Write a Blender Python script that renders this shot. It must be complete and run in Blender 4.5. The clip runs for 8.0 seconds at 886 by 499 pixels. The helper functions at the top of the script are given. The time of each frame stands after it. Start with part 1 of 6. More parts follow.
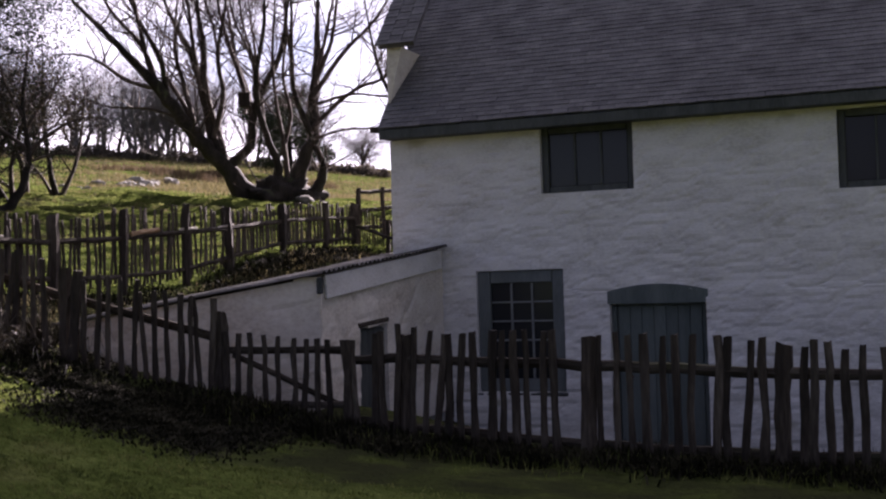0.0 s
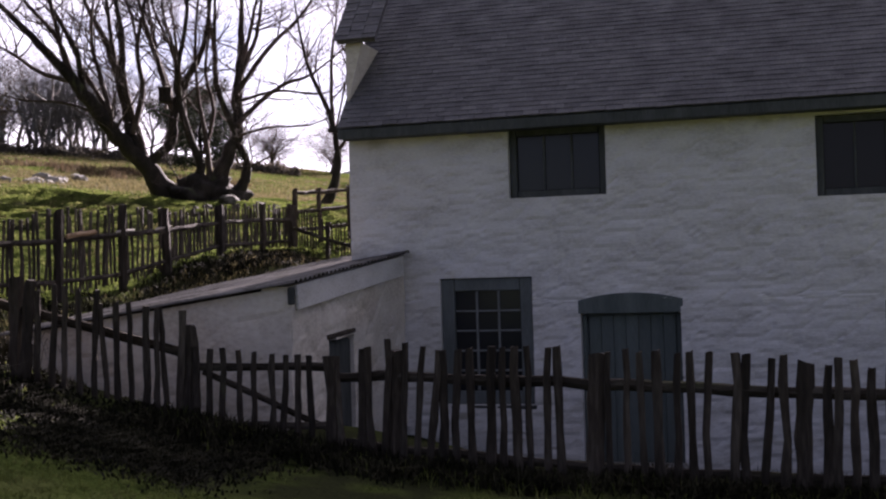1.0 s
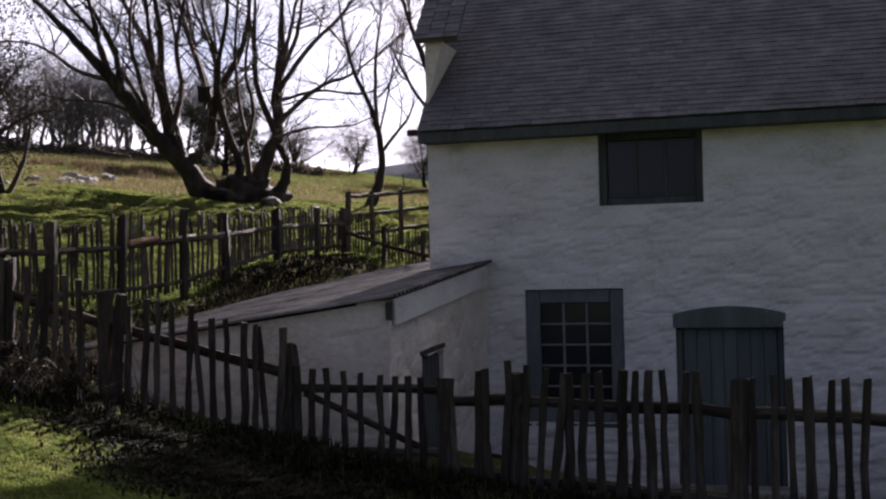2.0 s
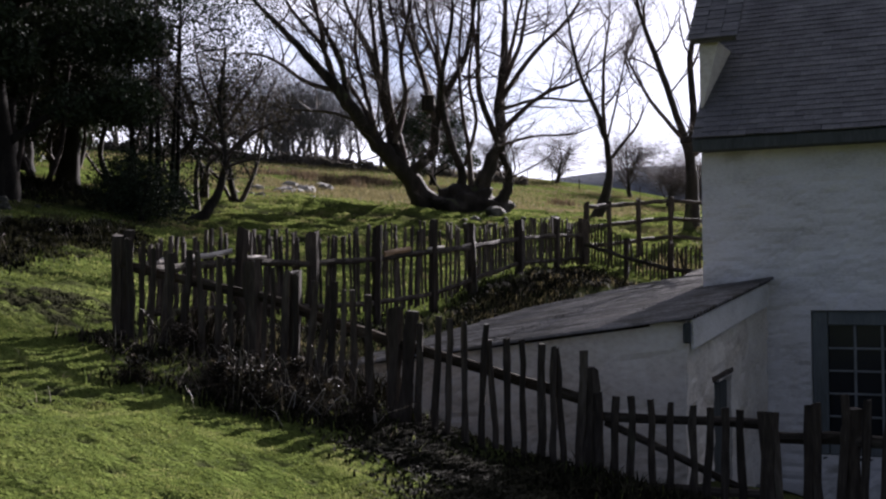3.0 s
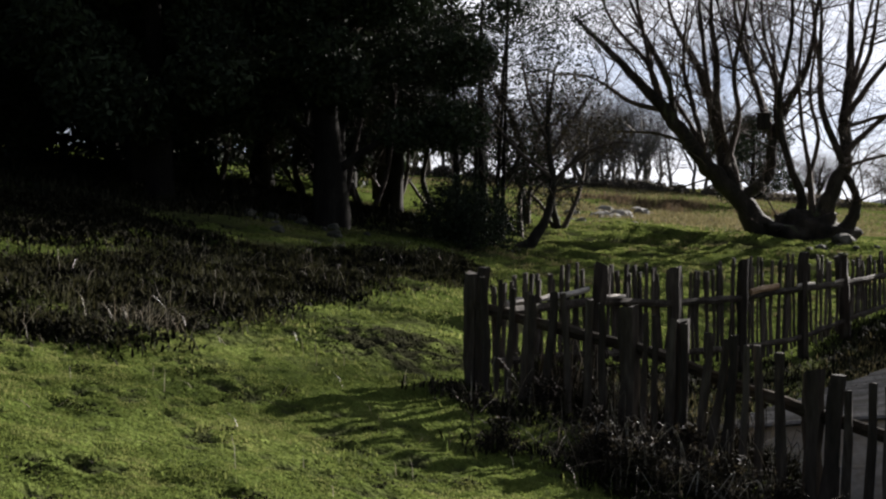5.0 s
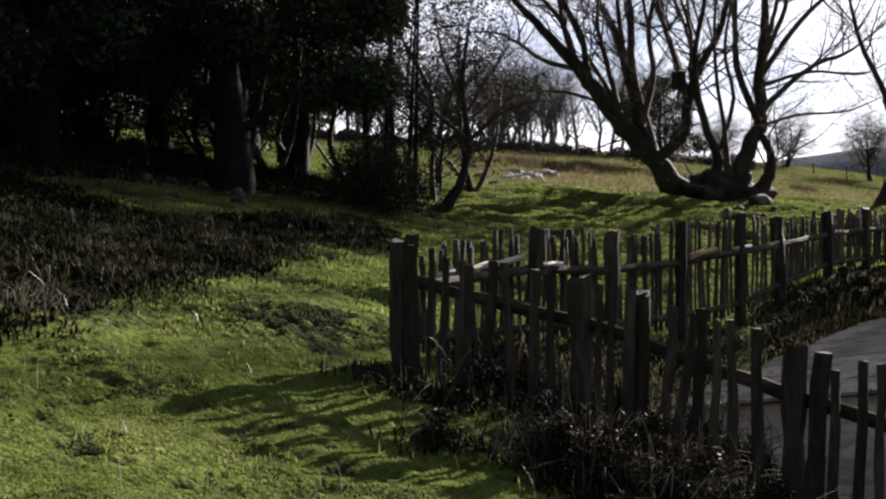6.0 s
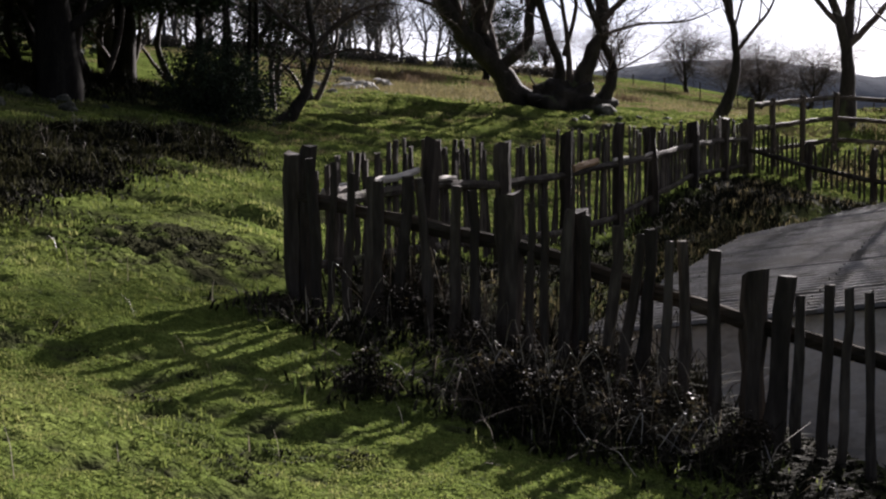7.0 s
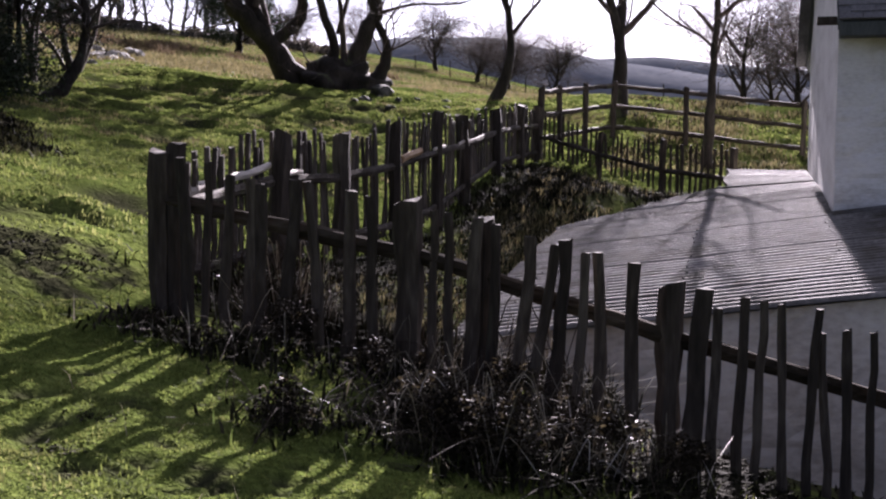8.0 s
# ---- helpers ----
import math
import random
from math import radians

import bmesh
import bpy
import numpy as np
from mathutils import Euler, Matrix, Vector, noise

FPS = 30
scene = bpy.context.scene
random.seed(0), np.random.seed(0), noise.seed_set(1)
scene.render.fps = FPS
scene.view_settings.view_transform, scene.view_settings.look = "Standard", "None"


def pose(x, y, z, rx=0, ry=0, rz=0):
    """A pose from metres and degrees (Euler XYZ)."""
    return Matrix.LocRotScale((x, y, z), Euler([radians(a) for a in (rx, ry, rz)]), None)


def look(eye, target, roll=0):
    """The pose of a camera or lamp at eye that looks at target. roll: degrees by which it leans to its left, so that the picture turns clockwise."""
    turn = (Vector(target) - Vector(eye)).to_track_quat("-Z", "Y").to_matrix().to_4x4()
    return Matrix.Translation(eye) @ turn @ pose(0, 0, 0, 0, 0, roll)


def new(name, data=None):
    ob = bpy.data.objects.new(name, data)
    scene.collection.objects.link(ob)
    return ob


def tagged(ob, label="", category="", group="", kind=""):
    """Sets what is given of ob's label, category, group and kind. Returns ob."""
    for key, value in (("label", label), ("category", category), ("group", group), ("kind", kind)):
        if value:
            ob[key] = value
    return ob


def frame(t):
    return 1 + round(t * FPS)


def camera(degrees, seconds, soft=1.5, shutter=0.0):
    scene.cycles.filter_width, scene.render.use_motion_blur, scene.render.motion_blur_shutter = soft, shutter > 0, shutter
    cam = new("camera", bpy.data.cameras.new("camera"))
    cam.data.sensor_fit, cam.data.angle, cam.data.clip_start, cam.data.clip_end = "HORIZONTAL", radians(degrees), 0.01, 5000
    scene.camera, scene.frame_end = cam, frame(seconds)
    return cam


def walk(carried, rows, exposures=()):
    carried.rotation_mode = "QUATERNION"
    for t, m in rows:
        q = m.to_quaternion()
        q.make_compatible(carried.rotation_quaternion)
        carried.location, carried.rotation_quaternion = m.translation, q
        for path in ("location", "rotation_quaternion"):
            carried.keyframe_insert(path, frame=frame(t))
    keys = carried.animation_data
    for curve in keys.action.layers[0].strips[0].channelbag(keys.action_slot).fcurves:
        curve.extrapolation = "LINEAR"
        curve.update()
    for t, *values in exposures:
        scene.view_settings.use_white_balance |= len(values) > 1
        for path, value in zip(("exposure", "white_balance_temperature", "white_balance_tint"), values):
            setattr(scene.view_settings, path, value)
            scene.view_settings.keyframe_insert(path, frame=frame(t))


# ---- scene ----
cam = camera(41.7, 8.0, soft=2.2)
PATH = [
    (0, (6.272, -14.443, 1.703), (5.555, -12.577, 1.759), -1.8),
    (0.5, (5.814, -14.271, 1.762), (5.166, -12.38, 1.818), -1.7),
    (1, (5.301, -14.064, 1.838), (4.745, -12.143, 1.887), -1.6),
    (2.3, (3.96, -13.543, 2.027), (3.36, -11.636, 2.075), -0.9),
    (2.5, (3.741, -13.473, 2.041), (3.082, -11.586, 2.095), -0.9),
    (3, (3.195, -13.284, 2.084), (2.315, -11.489, 2.153), -0.4),
    (3.5, (2.818, -13.121, 2.148), (1.743, -11.436, 2.23), -0.0),
    (4, (2.477, -12.979, 2.2), (1.261, -11.394, 2.298), 0.1),
    (4.5, (2.201, -12.716, 2.246), (0.903, -11.199, 2.357), -0.1),
    (4.7, (2.086, -12.587, 2.256), (0.772, -11.083, 2.366), 0.7),
    (5.8, (1.234, -11.738, 2.33), (0.013, -10.156, 2.401), 0.1),
    (6, (1.078, -11.622, 2.333), (-0.1, -10.007, 2.38), -0.1),
    (6.5, (0.617, -11.378, 2.363), (-0.439, -9.68, 2.325), -0.4),
    (7, (0.13, -11.182, 2.375), (-0.782, -9.406, 2.267), -0.5),
    (7.5, (-0.342, -11.109, 2.451), (-1.075, -9.255, 2.299), -0.4),
    (8, (-0.81, -11.088, 2.544), (-1.305, -9.157, 2.389), 0.2),
]
walk(cam, [(t, look(eye, target, roll)) for t, eye, target, roll in PATH], exposures=[(0.0, 2.29, 6250, 36), (1.2, 2.19, 6250, 34), (2.5, 1.84, 6100, 26), (3.5, 1.69, 5750, 20), (4.3, 1.47, 6100, 14), (6.0, 1.79, 6200, 16), (6.5, 1.94, 5900, 24), (7.0, 1.69, 6100, 20), (7.4, 2.04, 5900, 28), (8.0, 2.29, 5900, 32)])

# ---- sky, sun ----
SUN_AZ, SUN_EL = radians(-1.0), radians(24.0)
sun_way = Vector((math.sin(SUN_AZ) * math.cos(SUN_EL), math.cos(SUN_AZ) * math.cos(SUN_EL), math.sin(SUN_EL)))

world = bpy.data.worlds.new("sky")
scene.world = world
world.use_nodes = True
wn, wl = world.node_tree.nodes, world.node_tree.links
wn.clear()
w_out, w_bg, w_sky = wn.new("ShaderNodeOutputWorld"), wn.new("ShaderNodeBackground"), wn.new("ShaderNodeTexSky")
w_sky.sky_type, w_sky.sun_disc = "NISHITA", False
w_sky.sun_elevation, w_sky.sun_rotation = SUN_EL, SUN_AZ % (2 * math.pi)
w_sky.air_density, w_sky.dust_density, w_sky.altitude = 0.75, 0.7, 250.0
w_tc, w_map, w_noise = wn.new("ShaderNodeTexCoord"), wn.new("ShaderNodeMapping"), wn.new("ShaderNodeTexNoise")
w_map.inputs["Scale"].default_value = (1.0, 1.0, 2.6)
w_noise.inputs["Scale"].default_value, w_noise.inputs["Detail"].default_value = 3.2, 7.0
w_ramp, w_mix = wn.new("ShaderNodeValToRGB"), wn.new("ShaderNodeMix")
w_ramp.color_ramp.elements[0].position, w_ramp.color_ramp.elements[1].position = 0.32, 0.57
w_mix.data_type = "RGBA"
# thin bright cloud round the sun, ever dimmer away from it
w_dot, w_near, w_cloud = wn.new("ShaderNodeVectorMath"), wn.new("ShaderNodeMapRange"), wn.new("ShaderNodeMix")
w_dot.operation = "DOT_PRODUCT"
w_dot.inputs[1].default_value = sun_way
w_near.interpolation_type = "SMOOTHSTEP"
w_near.inputs["From Min"].default_value, w_near.inputs["From Max"].default_value = 0.3, 0.93
w_cloud.data_type = "RGBA"
w_cloud.inputs["A"].default_value, w_cloud.inputs["B"].default_value = (1.3, 1.36, 1.5, 1), (14.5, 14.5, 14.5, 1)
wl.new(w_tc.outputs["Generated"], w_dot.inputs[0])
wl.new(w_dot.outputs["Value"], w_near.inputs["Value"])
wl.new(w_near.outputs["Result"], w_cloud.inputs["Factor"])
wl.new(w_cloud.outputs["Result"], w_mix.inputs["B"])
wl.new(w_tc.outputs["Generated"], w_map.inputs["Vector"])
wl.new(w_map.outputs["Vector"], w_noise.inputs["Vector"])
wl.new(w_noise.outputs["Fac"], w_ramp.inputs["Fac"])
wl.new(w_ramp.outputs["Color"], w_mix.inputs["Factor"])
wl.new(w_sky.outputs["Color"], w_mix.inputs["A"])
wl.new(w_mix.outputs["Result"], w_bg.inputs["Color"])
w_bg.inputs["Strength"].default_value = 0.034
wl.new(w_bg.outputs["Background"], w_out.inputs["Surface"])

sun = new("sun", bpy.data.lights.new("sun", "SUN"))
sun.data.energy, sun.data.angle, sun.data.color = 5.0, radians(0.55), (1.0, 0.93, 0.82)
sun.matrix_world = look(sun_way * 200, (0, 0, 0))

# ---- materials ----


def ramp_stops(node, stops):
    els = node.color_ramp.elements
    while len(els) < len(stops):
        els.new(0.5)
    for el, (at, col) in zip(els, stops):
        el.position, el.color = at, (*col, 1)


def material(name, dark, mid, light, scale=6.0, fine=60.0, rough=0.85, bump=0.3, stretch=(1, 1, 1), metal=0.0, vary=0.0, island=False, translucent=0.0, spots=None, spec=0.3, bump_scale=None, distance=0.02):
    """A procedural surface: three tones by a broad noise, fine grain, relief, and variation from piece to piece."""
    m = bpy.data.materials.new(name)
    m.use_nodes = True
    n, l = m.node_tree.nodes, m.node_tree.links
    n.clear()
    out, bsdf = n.new("ShaderNodeOutputMaterial"), n.new("ShaderNodeBsdfPrincipled")
    tc, mp = n.new("ShaderNodeTexCoord"), n.new("ShaderNodeMapping")
    mp.inputs["Scale"].default_value = stretch
    l.new(tc.outputs["Object"], mp.inputs["Vector"])
    vec = mp.outputs["Vector"]
    info = n.new("ShaderNodeObjectInfo")
    if vary:
        add = n.new("ShaderNodeVectorMath")
        add.operation = "ADD"
        mul = n.new("ShaderNodeVectorMath")
        mul.operation = "SCALE"
        mul.inputs[0].default_value = (17.3, 9.1, 5.7)
        l.new(info.outputs["Random"], mul.inputs["Scale"])
        l.new(vec, add.inputs[0])
        l.new(mul.outputs["Vector"], add.inputs[1])
        vec = add.outputs["Vector"]
    a, b = n.new("ShaderNodeTexNoise"), n.new("ShaderNodeTexNoise")
    a.inputs["Scale"].default_value, a.inputs["Detail"].default_value = scale, 6
    b.inputs["Scale"].default_value, b.inputs["Detail"].default_value = fine, 4
    l.new(vec, a.inputs["Vector"])
    l.new(vec, b.inputs["Vector"])
    both = n.new("ShaderNodeMix")
    both.inputs["Factor"].default_value = 0.4
    l.new(a.outputs["Fac"], both.inputs["A"])
    l.new(b.outputs["Fac"], both.inputs["B"])
    rp = n.new("ShaderNodeValToRGB")
    ramp_stops(rp, [(0.34, dark), (0.5, mid), (0.66, light)])
    l.new(both.outputs["Result"], rp.inputs["Fac"])
    col = rp.outputs["Color"]
    if vary:
        hsv = n.new("ShaderNodeHueSaturation")
        rng = n.new("ShaderNodeMapRange")
        rng.inputs["To Min"].default_value, rng.inputs["To Max"].default_value = 1 - vary, 1 + vary
        if island:
            geo = n.new("ShaderNodeNewGeometry")
            l.new(geo.outputs["Random Per Island"], rng.inputs["Value"])
        else:
            l.new(info.outputs["Random"], rng.inputs["Value"])
        l.new(rng.outputs["Result"], hsv.inputs["Value"])
        l.new(col, hsv.inputs["Color"])
        col = hsv.outputs["Color"]
    if spots:
        at, tone, size = spots
        c, sr, mx = n.new("ShaderNodeTexNoise"), n.new("ShaderNodeValToRGB"), n.new("ShaderNodeMix")
        c.inputs["Scale"].default_value, c.inputs["Detail"].default_value = size, 5
        l.new(vec, c.inputs["Vector"])
        ramp_stops(sr, [(at, (0, 0, 0)), (at + 0.1, (1, 1, 1))])
        l.new(c.outputs["Fac"], sr.inputs["Fac"])
        mx.data_type = "RGBA"
        mx.inputs["B"].default_value = (*tone, 1)
        l.new(sr.outputs["Color"], mx.inputs["Factor"])
        l.new(col, mx.inputs["A"])
        col = mx.outputs["Result"]
    l.new(col, bsdf.inputs["Base Color"])
    bsdf.inputs["Roughness"].default_value, bsdf.inputs["Metallic"].default_value = rough, metal
    bsdf.inputs["Specular IOR Level"].default_value = spec
    if bump:
        bp = n.new("ShaderNodeBump")
        bp.inputs["Strength"].default_value, bp.inputs["Distance"].default_value = bump, distance
        if bump_scale:
            c = n.new("ShaderNodeTexNoise")
            c.inputs["Scale"].default_value, c.inputs["Detail"].default_value = bump_scale, 6
            l.new(vec, c.inputs["Vector"])
            l.new(c.outputs["Fac"], bp.inputs["Height"])
        else:
            l.new(both.outputs["Result"], bp.inputs["Height"])
        l.new(bp.outputs["Normal"], bsdf.inputs["Normal"])
    if translucent:
        tr, ms = n.new("ShaderNodeBsdfTranslucent"), n.new("ShaderNodeMixShader")
        ms.inputs["Fac"].default_value = translucent
        l.new(col, tr.inputs["Color"])
        l.new(bsdf.outputs["BSDF"], ms.inputs[1])
        l.new(tr.outputs["BSDF"], ms.inputs[2])
        l.new(ms.outputs["Shader"], out.inputs["Surface"])
    else:
        l.new(bsdf.outputs["BSDF"], out.inputs["Surface"])
    return m


LIMEWASH = material("limewash", (0.50, 0.48, 0.44), (0.65, 0.63, 0.595), (0.74, 0.72, 0.69), 1.6, 22, 0.92, 0.32, spots=(0.66, (0.42, 0.40, 0.34), 1.1), stretch=(1, 1, 2.2), bump_scale=14, distance=0.015)
SHED_WASH = material("stained_limewash", (0.46, 0.40, 0.32), (0.65, 0.59, 0.50), (0.75, 0.70, 0.61), 1.4, 18, 0.92, 0.4, spots=(0.66, (0.32, 0.27, 0.2), 1.3), stretch=(1, 1, 1.6), bump_scale=12, distance=0.015)
SLATE = material("slate", (0.06, 0.058, 0.06), (0.105, 0.102, 0.106), (0.165, 0.158, 0.16), 3, 45, 0.65, 0.35, vary=0.10, spec=0.3)
SLATE_REST = material("slate_rest", (0.06, 0.058, 0.06), (0.105, 0.102, 0.106), (0.165, 0.158, 0.16), 3, 45, 0.65, 0.35, vary=0.10, island=True, spec=0.3)
OLD_WOOD = material("weathered_wood", (0.018, 0.014, 0.010), (0.045, 0.035, 0.026), (0.10, 0.083, 0.064), 5, 40, 0.85, 0.7, stretch=(1, 1, 0.16), vary=0.3, spots=(0.66, (0.075, 0.075, 0.045), 6), spec=0.25)
RAIL_WOOD = material("split_rail_wood", (0.02, 0.016, 0.012), (0.042, 0.035, 0.027), (0.10, 0.086, 0.07), 5, 40, 0.8, 0.6, stretch=(0.16, 1, 1), vary=0.25, spots=(0.6, (0.08, 0.08, 0.045), 4), spec=0.08)
RAIL_DARK = material("dark_rail_wood", (0.014, 0.011, 0.008), (0.032, 0.026, 0.019), (0.075, 0.062, 0.048), 5, 40, 0.95, 0.8, stretch=(0.16, 1, 1), vary=0.2, spec=0.05)
DARK_WOOD = material("dark_window_wood", (0.035, 0.04, 0.037), (0.06, 0.066, 0.062), (0.09, 0.095, 0.09), 6, 50, 0.7, 0.3, stretch=(1, 1, 0.2))
GREEN_PAINT = material("faded_green_paint", (0.072, 0.09, 0.083), (0.10, 0.12, 0.112), (0.13, 0.15, 0.14), 3, 40, 0.7, 0.25, stretch=(2, 1, 0.25), vary=0.12)
BARK = material("bark", (0.012, 0.010, 0.007), (0.026, 0.021, 0.016), (0.05, 0.042, 0.032), 4, 30, 0.9, 0.8, stretch=(1, 1, 0.3), spots=(0.62, (0.075, 0.085, 0.035), 2.5), distance=0.04)
# Bark darkened for the evergreens: shade among the foliage put into its colour.
SHADED_BARK = material("shaded_bark", (0.007, 0.006, 0.005), (0.014, 0.012, 0.010), (0.03, 0.026, 0.02), 4, 30, 0.95, 0.6, stretch=(1, 1, 0.3), spec=0.1)
TWIG = material("twigs", (0.03, 0.022, 0.018), (0.06, 0.045, 0.036), (0.10, 0.08, 0.062), 3, 20, 0.85, 0.0)
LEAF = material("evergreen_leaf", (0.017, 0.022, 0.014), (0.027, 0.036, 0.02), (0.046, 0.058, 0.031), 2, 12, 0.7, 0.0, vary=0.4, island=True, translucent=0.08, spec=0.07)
BROWN_LEAF = material("withered_leaf", (0.03, 0.026, 0.015), (0.06, 0.048, 0.026), (0.10, 0.08, 0.04), 2, 12, 0.6, 0.0, vary=0.4, island=True, translucent=0.25)
TURF = material("turf", (0.036, 0.05, 0.012), (0.07, 0.093, 0.022), (0.12, 0.145, 0.04), 0.7, 14, 1.0, 1.0, spots=(0.62, (0.13, 0.115, 0.05), 0.22), bump_scale=22, distance=0.05, spec=0.0)
BLADE = material("grass_blade", (0.048, 0.068, 0.018), (0.114, 0.14, 0.034), (0.215, 0.22, 0.078), 1.5, 6, 0.8, 0.0, vary=0.22, island=True, translucent=0.5, spec=0.08)
STRAW = material("dry_stalk", (0.11, 0.09, 0.06), (0.24, 0.205, 0.145), (0.42, 0.375, 0.28), 2, 15, 0.5, 0.0, vary=0.4, island=True, translucent=0.2, spec=0.4)
BRAMBLE = material("bramble", (0.013, 0.010, 0.007), (0.03, 0.023, 0.016), (0.065, 0.05, 0.036), 2, 15, 0.75, 0.0, vary=0.4, island=True, spec=0.08)
# Near-black brush tone, deepened to carry the grove's shade.
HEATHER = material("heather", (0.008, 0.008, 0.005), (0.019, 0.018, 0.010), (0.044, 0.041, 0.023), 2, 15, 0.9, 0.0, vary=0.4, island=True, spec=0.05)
BRAMBLE_LEAF = material("bramble_leaf", (0.010, 0.008, 0.006), (0.022, 0.017, 0.011), (0.05, 0.04, 0.026), 2, 15, 0.8, 0.0, vary=0.5, island=True, spec=0.06)
TAWNY = material("moor_grass", (0.10, 0.088, 0.04), (0.17, 0.145, 0.07), (0.25, 0.215, 0.11), 2, 15, 0.8, 0.0, vary=0.3, island=True, translucent=0.3, spec=0.05)
# Grass green darkened: the trees' shade over the hollow is in the colour.
SHADED_SEDGE = material("sedge", (0.03, 0.03, 0.012), (0.055, 0.055, 0.024), (0.10, 0.095, 0.045), 2, 15, 0.8, 0.0, vary=0.4, island=True, translucent=0.2, spec=0.1)
WINDOW_PAINT = material("grey_green_window_paint", (0.09, 0.105, 0.10), (0.125, 0.14, 0.135), (0.16, 0.175, 0.17), 6, 50, 0.65, 0.25, stretch=(1, 1, 0.2))
BAR_PAINT = material("pale_glazing_bar_paint", (0.13, 0.14, 0.135), (0.18, 0.19, 0.185), (0.23, 0.24, 0.235), 8, 60, 0.6, 0.2)
# Twig tone paled to grey: the haze over the far wood is painted in.
HAZED_TWIG = material("far_hazed_twigs", (0.09, 0.085, 0.082), (0.13, 0.122, 0.118), (0.17, 0.16, 0.155), 3, 20, 0.9, 0.0)
BRACKEN = material("dead_bracken", (0.075, 0.052, 0.03), (0.125, 0.09, 0.055), (0.19, 0.145, 0.09), 2, 15, 0.85, 0.0, vary=0.35, island=True, translucent=0.25, spec=0.05)
# Far scrub is paled likewise, haze being part of its colour.
FAR_SCRUB = material("far_scrub", (0.07, 0.06, 0.05), (0.12, 0.105, 0.088), (0.17, 0.15, 0.125), 2, 12, 0.9, 0.0, vary=0.3, island=True, translucent=0.35, spec=0.05)
PEELED = material("peeled_pale_log", (0.22, 0.19, 0.16), (0.40, 0.36, 0.31), (0.58, 0.54, 0.48), 6, 40, 0.7, 0.5, stretch=(1, 0.2, 1), spots=(0.6, (0.16, 0.11, 0.07), 5))
BROWN_LOG = material("tawny_log", (0.14, 0.085, 0.04), (0.27, 0.17, 0.085), (0.4, 0.28, 0.16), 6, 40, 0.7, 0.5, stretch=(1, 0.2, 1))
STONE = material("field_stone", (0.09, 0.085, 0.075), (0.19, 0.18, 0.16), (0.33, 0.315, 0.285), 2.5, 25, 0.9, 0.7, vary=0.2, spots=(0.6, (0.12, 0.14, 0.06), 3))
CEMENT_SHEET = material("weathered_corrugated_sheet", (0.05, 0.048, 0.042), (0.098, 0.093, 0.085), (0.19, 0.181, 0.167), 2.6, 34, 0.72, 0.12, spots=(0.5, (0.05, 0.045, 0.034), 3.0), vary=0.1, spec=0.17)
# Pale blue-grey stands in for distance haze over the moor.
HILL = material("hazed_moor", (0.10, 0.108, 0.122), (0.14, 0.148, 0.163), (0.18, 0.188, 0.2), 0.02, 0.1, 1.0, 0.0, spec=0.0)
MOSSY = material("mossy_stone", (0.02, 0.021, 0.014), (0.045, 0.045, 0.032), (0.11, 0.105, 0.085), 2.5, 25, 0.95, 0.7, vary=0.2)
RUST = material("rusty_iron", (0.05, 0.025, 0.015), (0.10, 0.05, 0.03), (0.16, 0.085, 0.05), 8, 60, 0.8, 0.3, metal=0.4)

GLASS = bpy.data.materials.new("old_window_glass")
GLASS.use_nodes = True
g = GLASS.node_tree.nodes["Principled BSDF"]
g.inputs["Base Color"].default_value = (0.015, 0.017, 0.02, 1)
g.inputs["Roughness"].default_value, g.inputs["Specular IOR Level"].default_value = 0.2, 0.3
gn, gb = GLASS.node_tree.nodes.new("ShaderNodeTexNoise"), GLASS.node_tree.nodes.new("ShaderNodeBump")
gn.inputs["Scale"].default_value, gb.inputs["Strength"].default_value = 5.0, 0.08
GLASS.node_tree.links.new(gn.outputs["Fac"], gb.inputs["Height"])
GLASS.node_tree.links.new(gb.outputs["Normal"], g.inputs["Normal"])

# ---- building helpers ----
rnd = random.Random(4)


def thing(name, at, label, category, group="", kind=""):
    ob = new(name)
    ob.location = at
    return tagged(ob, label, category, group, kind)


def link_mesh(name, me, mat, parent=None, label=""):
    if mat and not me.materials:
        me.materials.append(mat)
    ob = new(name, me)
    if parent is not None:
        ob.parent = parent
        root = Vector(parent.location)
        if parent.parent is not None:
            root = root + Vector(parent.parent.location)
        ob.location = -root
    return tagged(ob, label)


def part(name, bm, mat, parent=None, label="", smooth=False):
    """Links a bmesh, written in world metres, as one mesh object under its thing."""
    me = bpy.data.meshes.new(name)
    bm.to_mesh(me)
    bm.free()
    if smooth:
        me.shade_smooth()
    return link_mesh(name, me, mat, parent, label)


def listed(name, verts, faces, mat, parent=None, label="", smooth=False):
    me = bpy.data.meshes.new(name)
    me.from_pydata([tuple(v) for v in verts], [], faces)
    me.update()
    if smooth:
        me.shade_smooth()
    return link_mesh(name, me, mat, parent, label)


def box_bm(x0, y0, z0, x1, y1, z1, bevel=0.008, bm=None, turn=None):
    bm = bm or bmesh.new()
    made = bmesh.ops.create_cube(bm, size=1.0)["verts"]
    m = Matrix.Translation(((x0 + x1) / 2, (y0 + y1) / 2, (z0 + z1) / 2)) @ Matrix.Diagonal((x1 - x0, y1 - y0, z1 - z0, 1))
    bmesh.ops.transform(bm, matrix=m, verts=made)
    if bevel:
        edges = list({e for v in made for e in v.link_edges})
        made = list({v for f in bmesh.ops.bevel(bm, geom=edges, offset=bevel, segments=1, affect="EDGES")["faces"] for v in f.verts} | {v for v in made if v.is_valid})
    if turn is not None:
        bmesh.ops.transform(bm, matrix=turn, verts=made)
    return bm


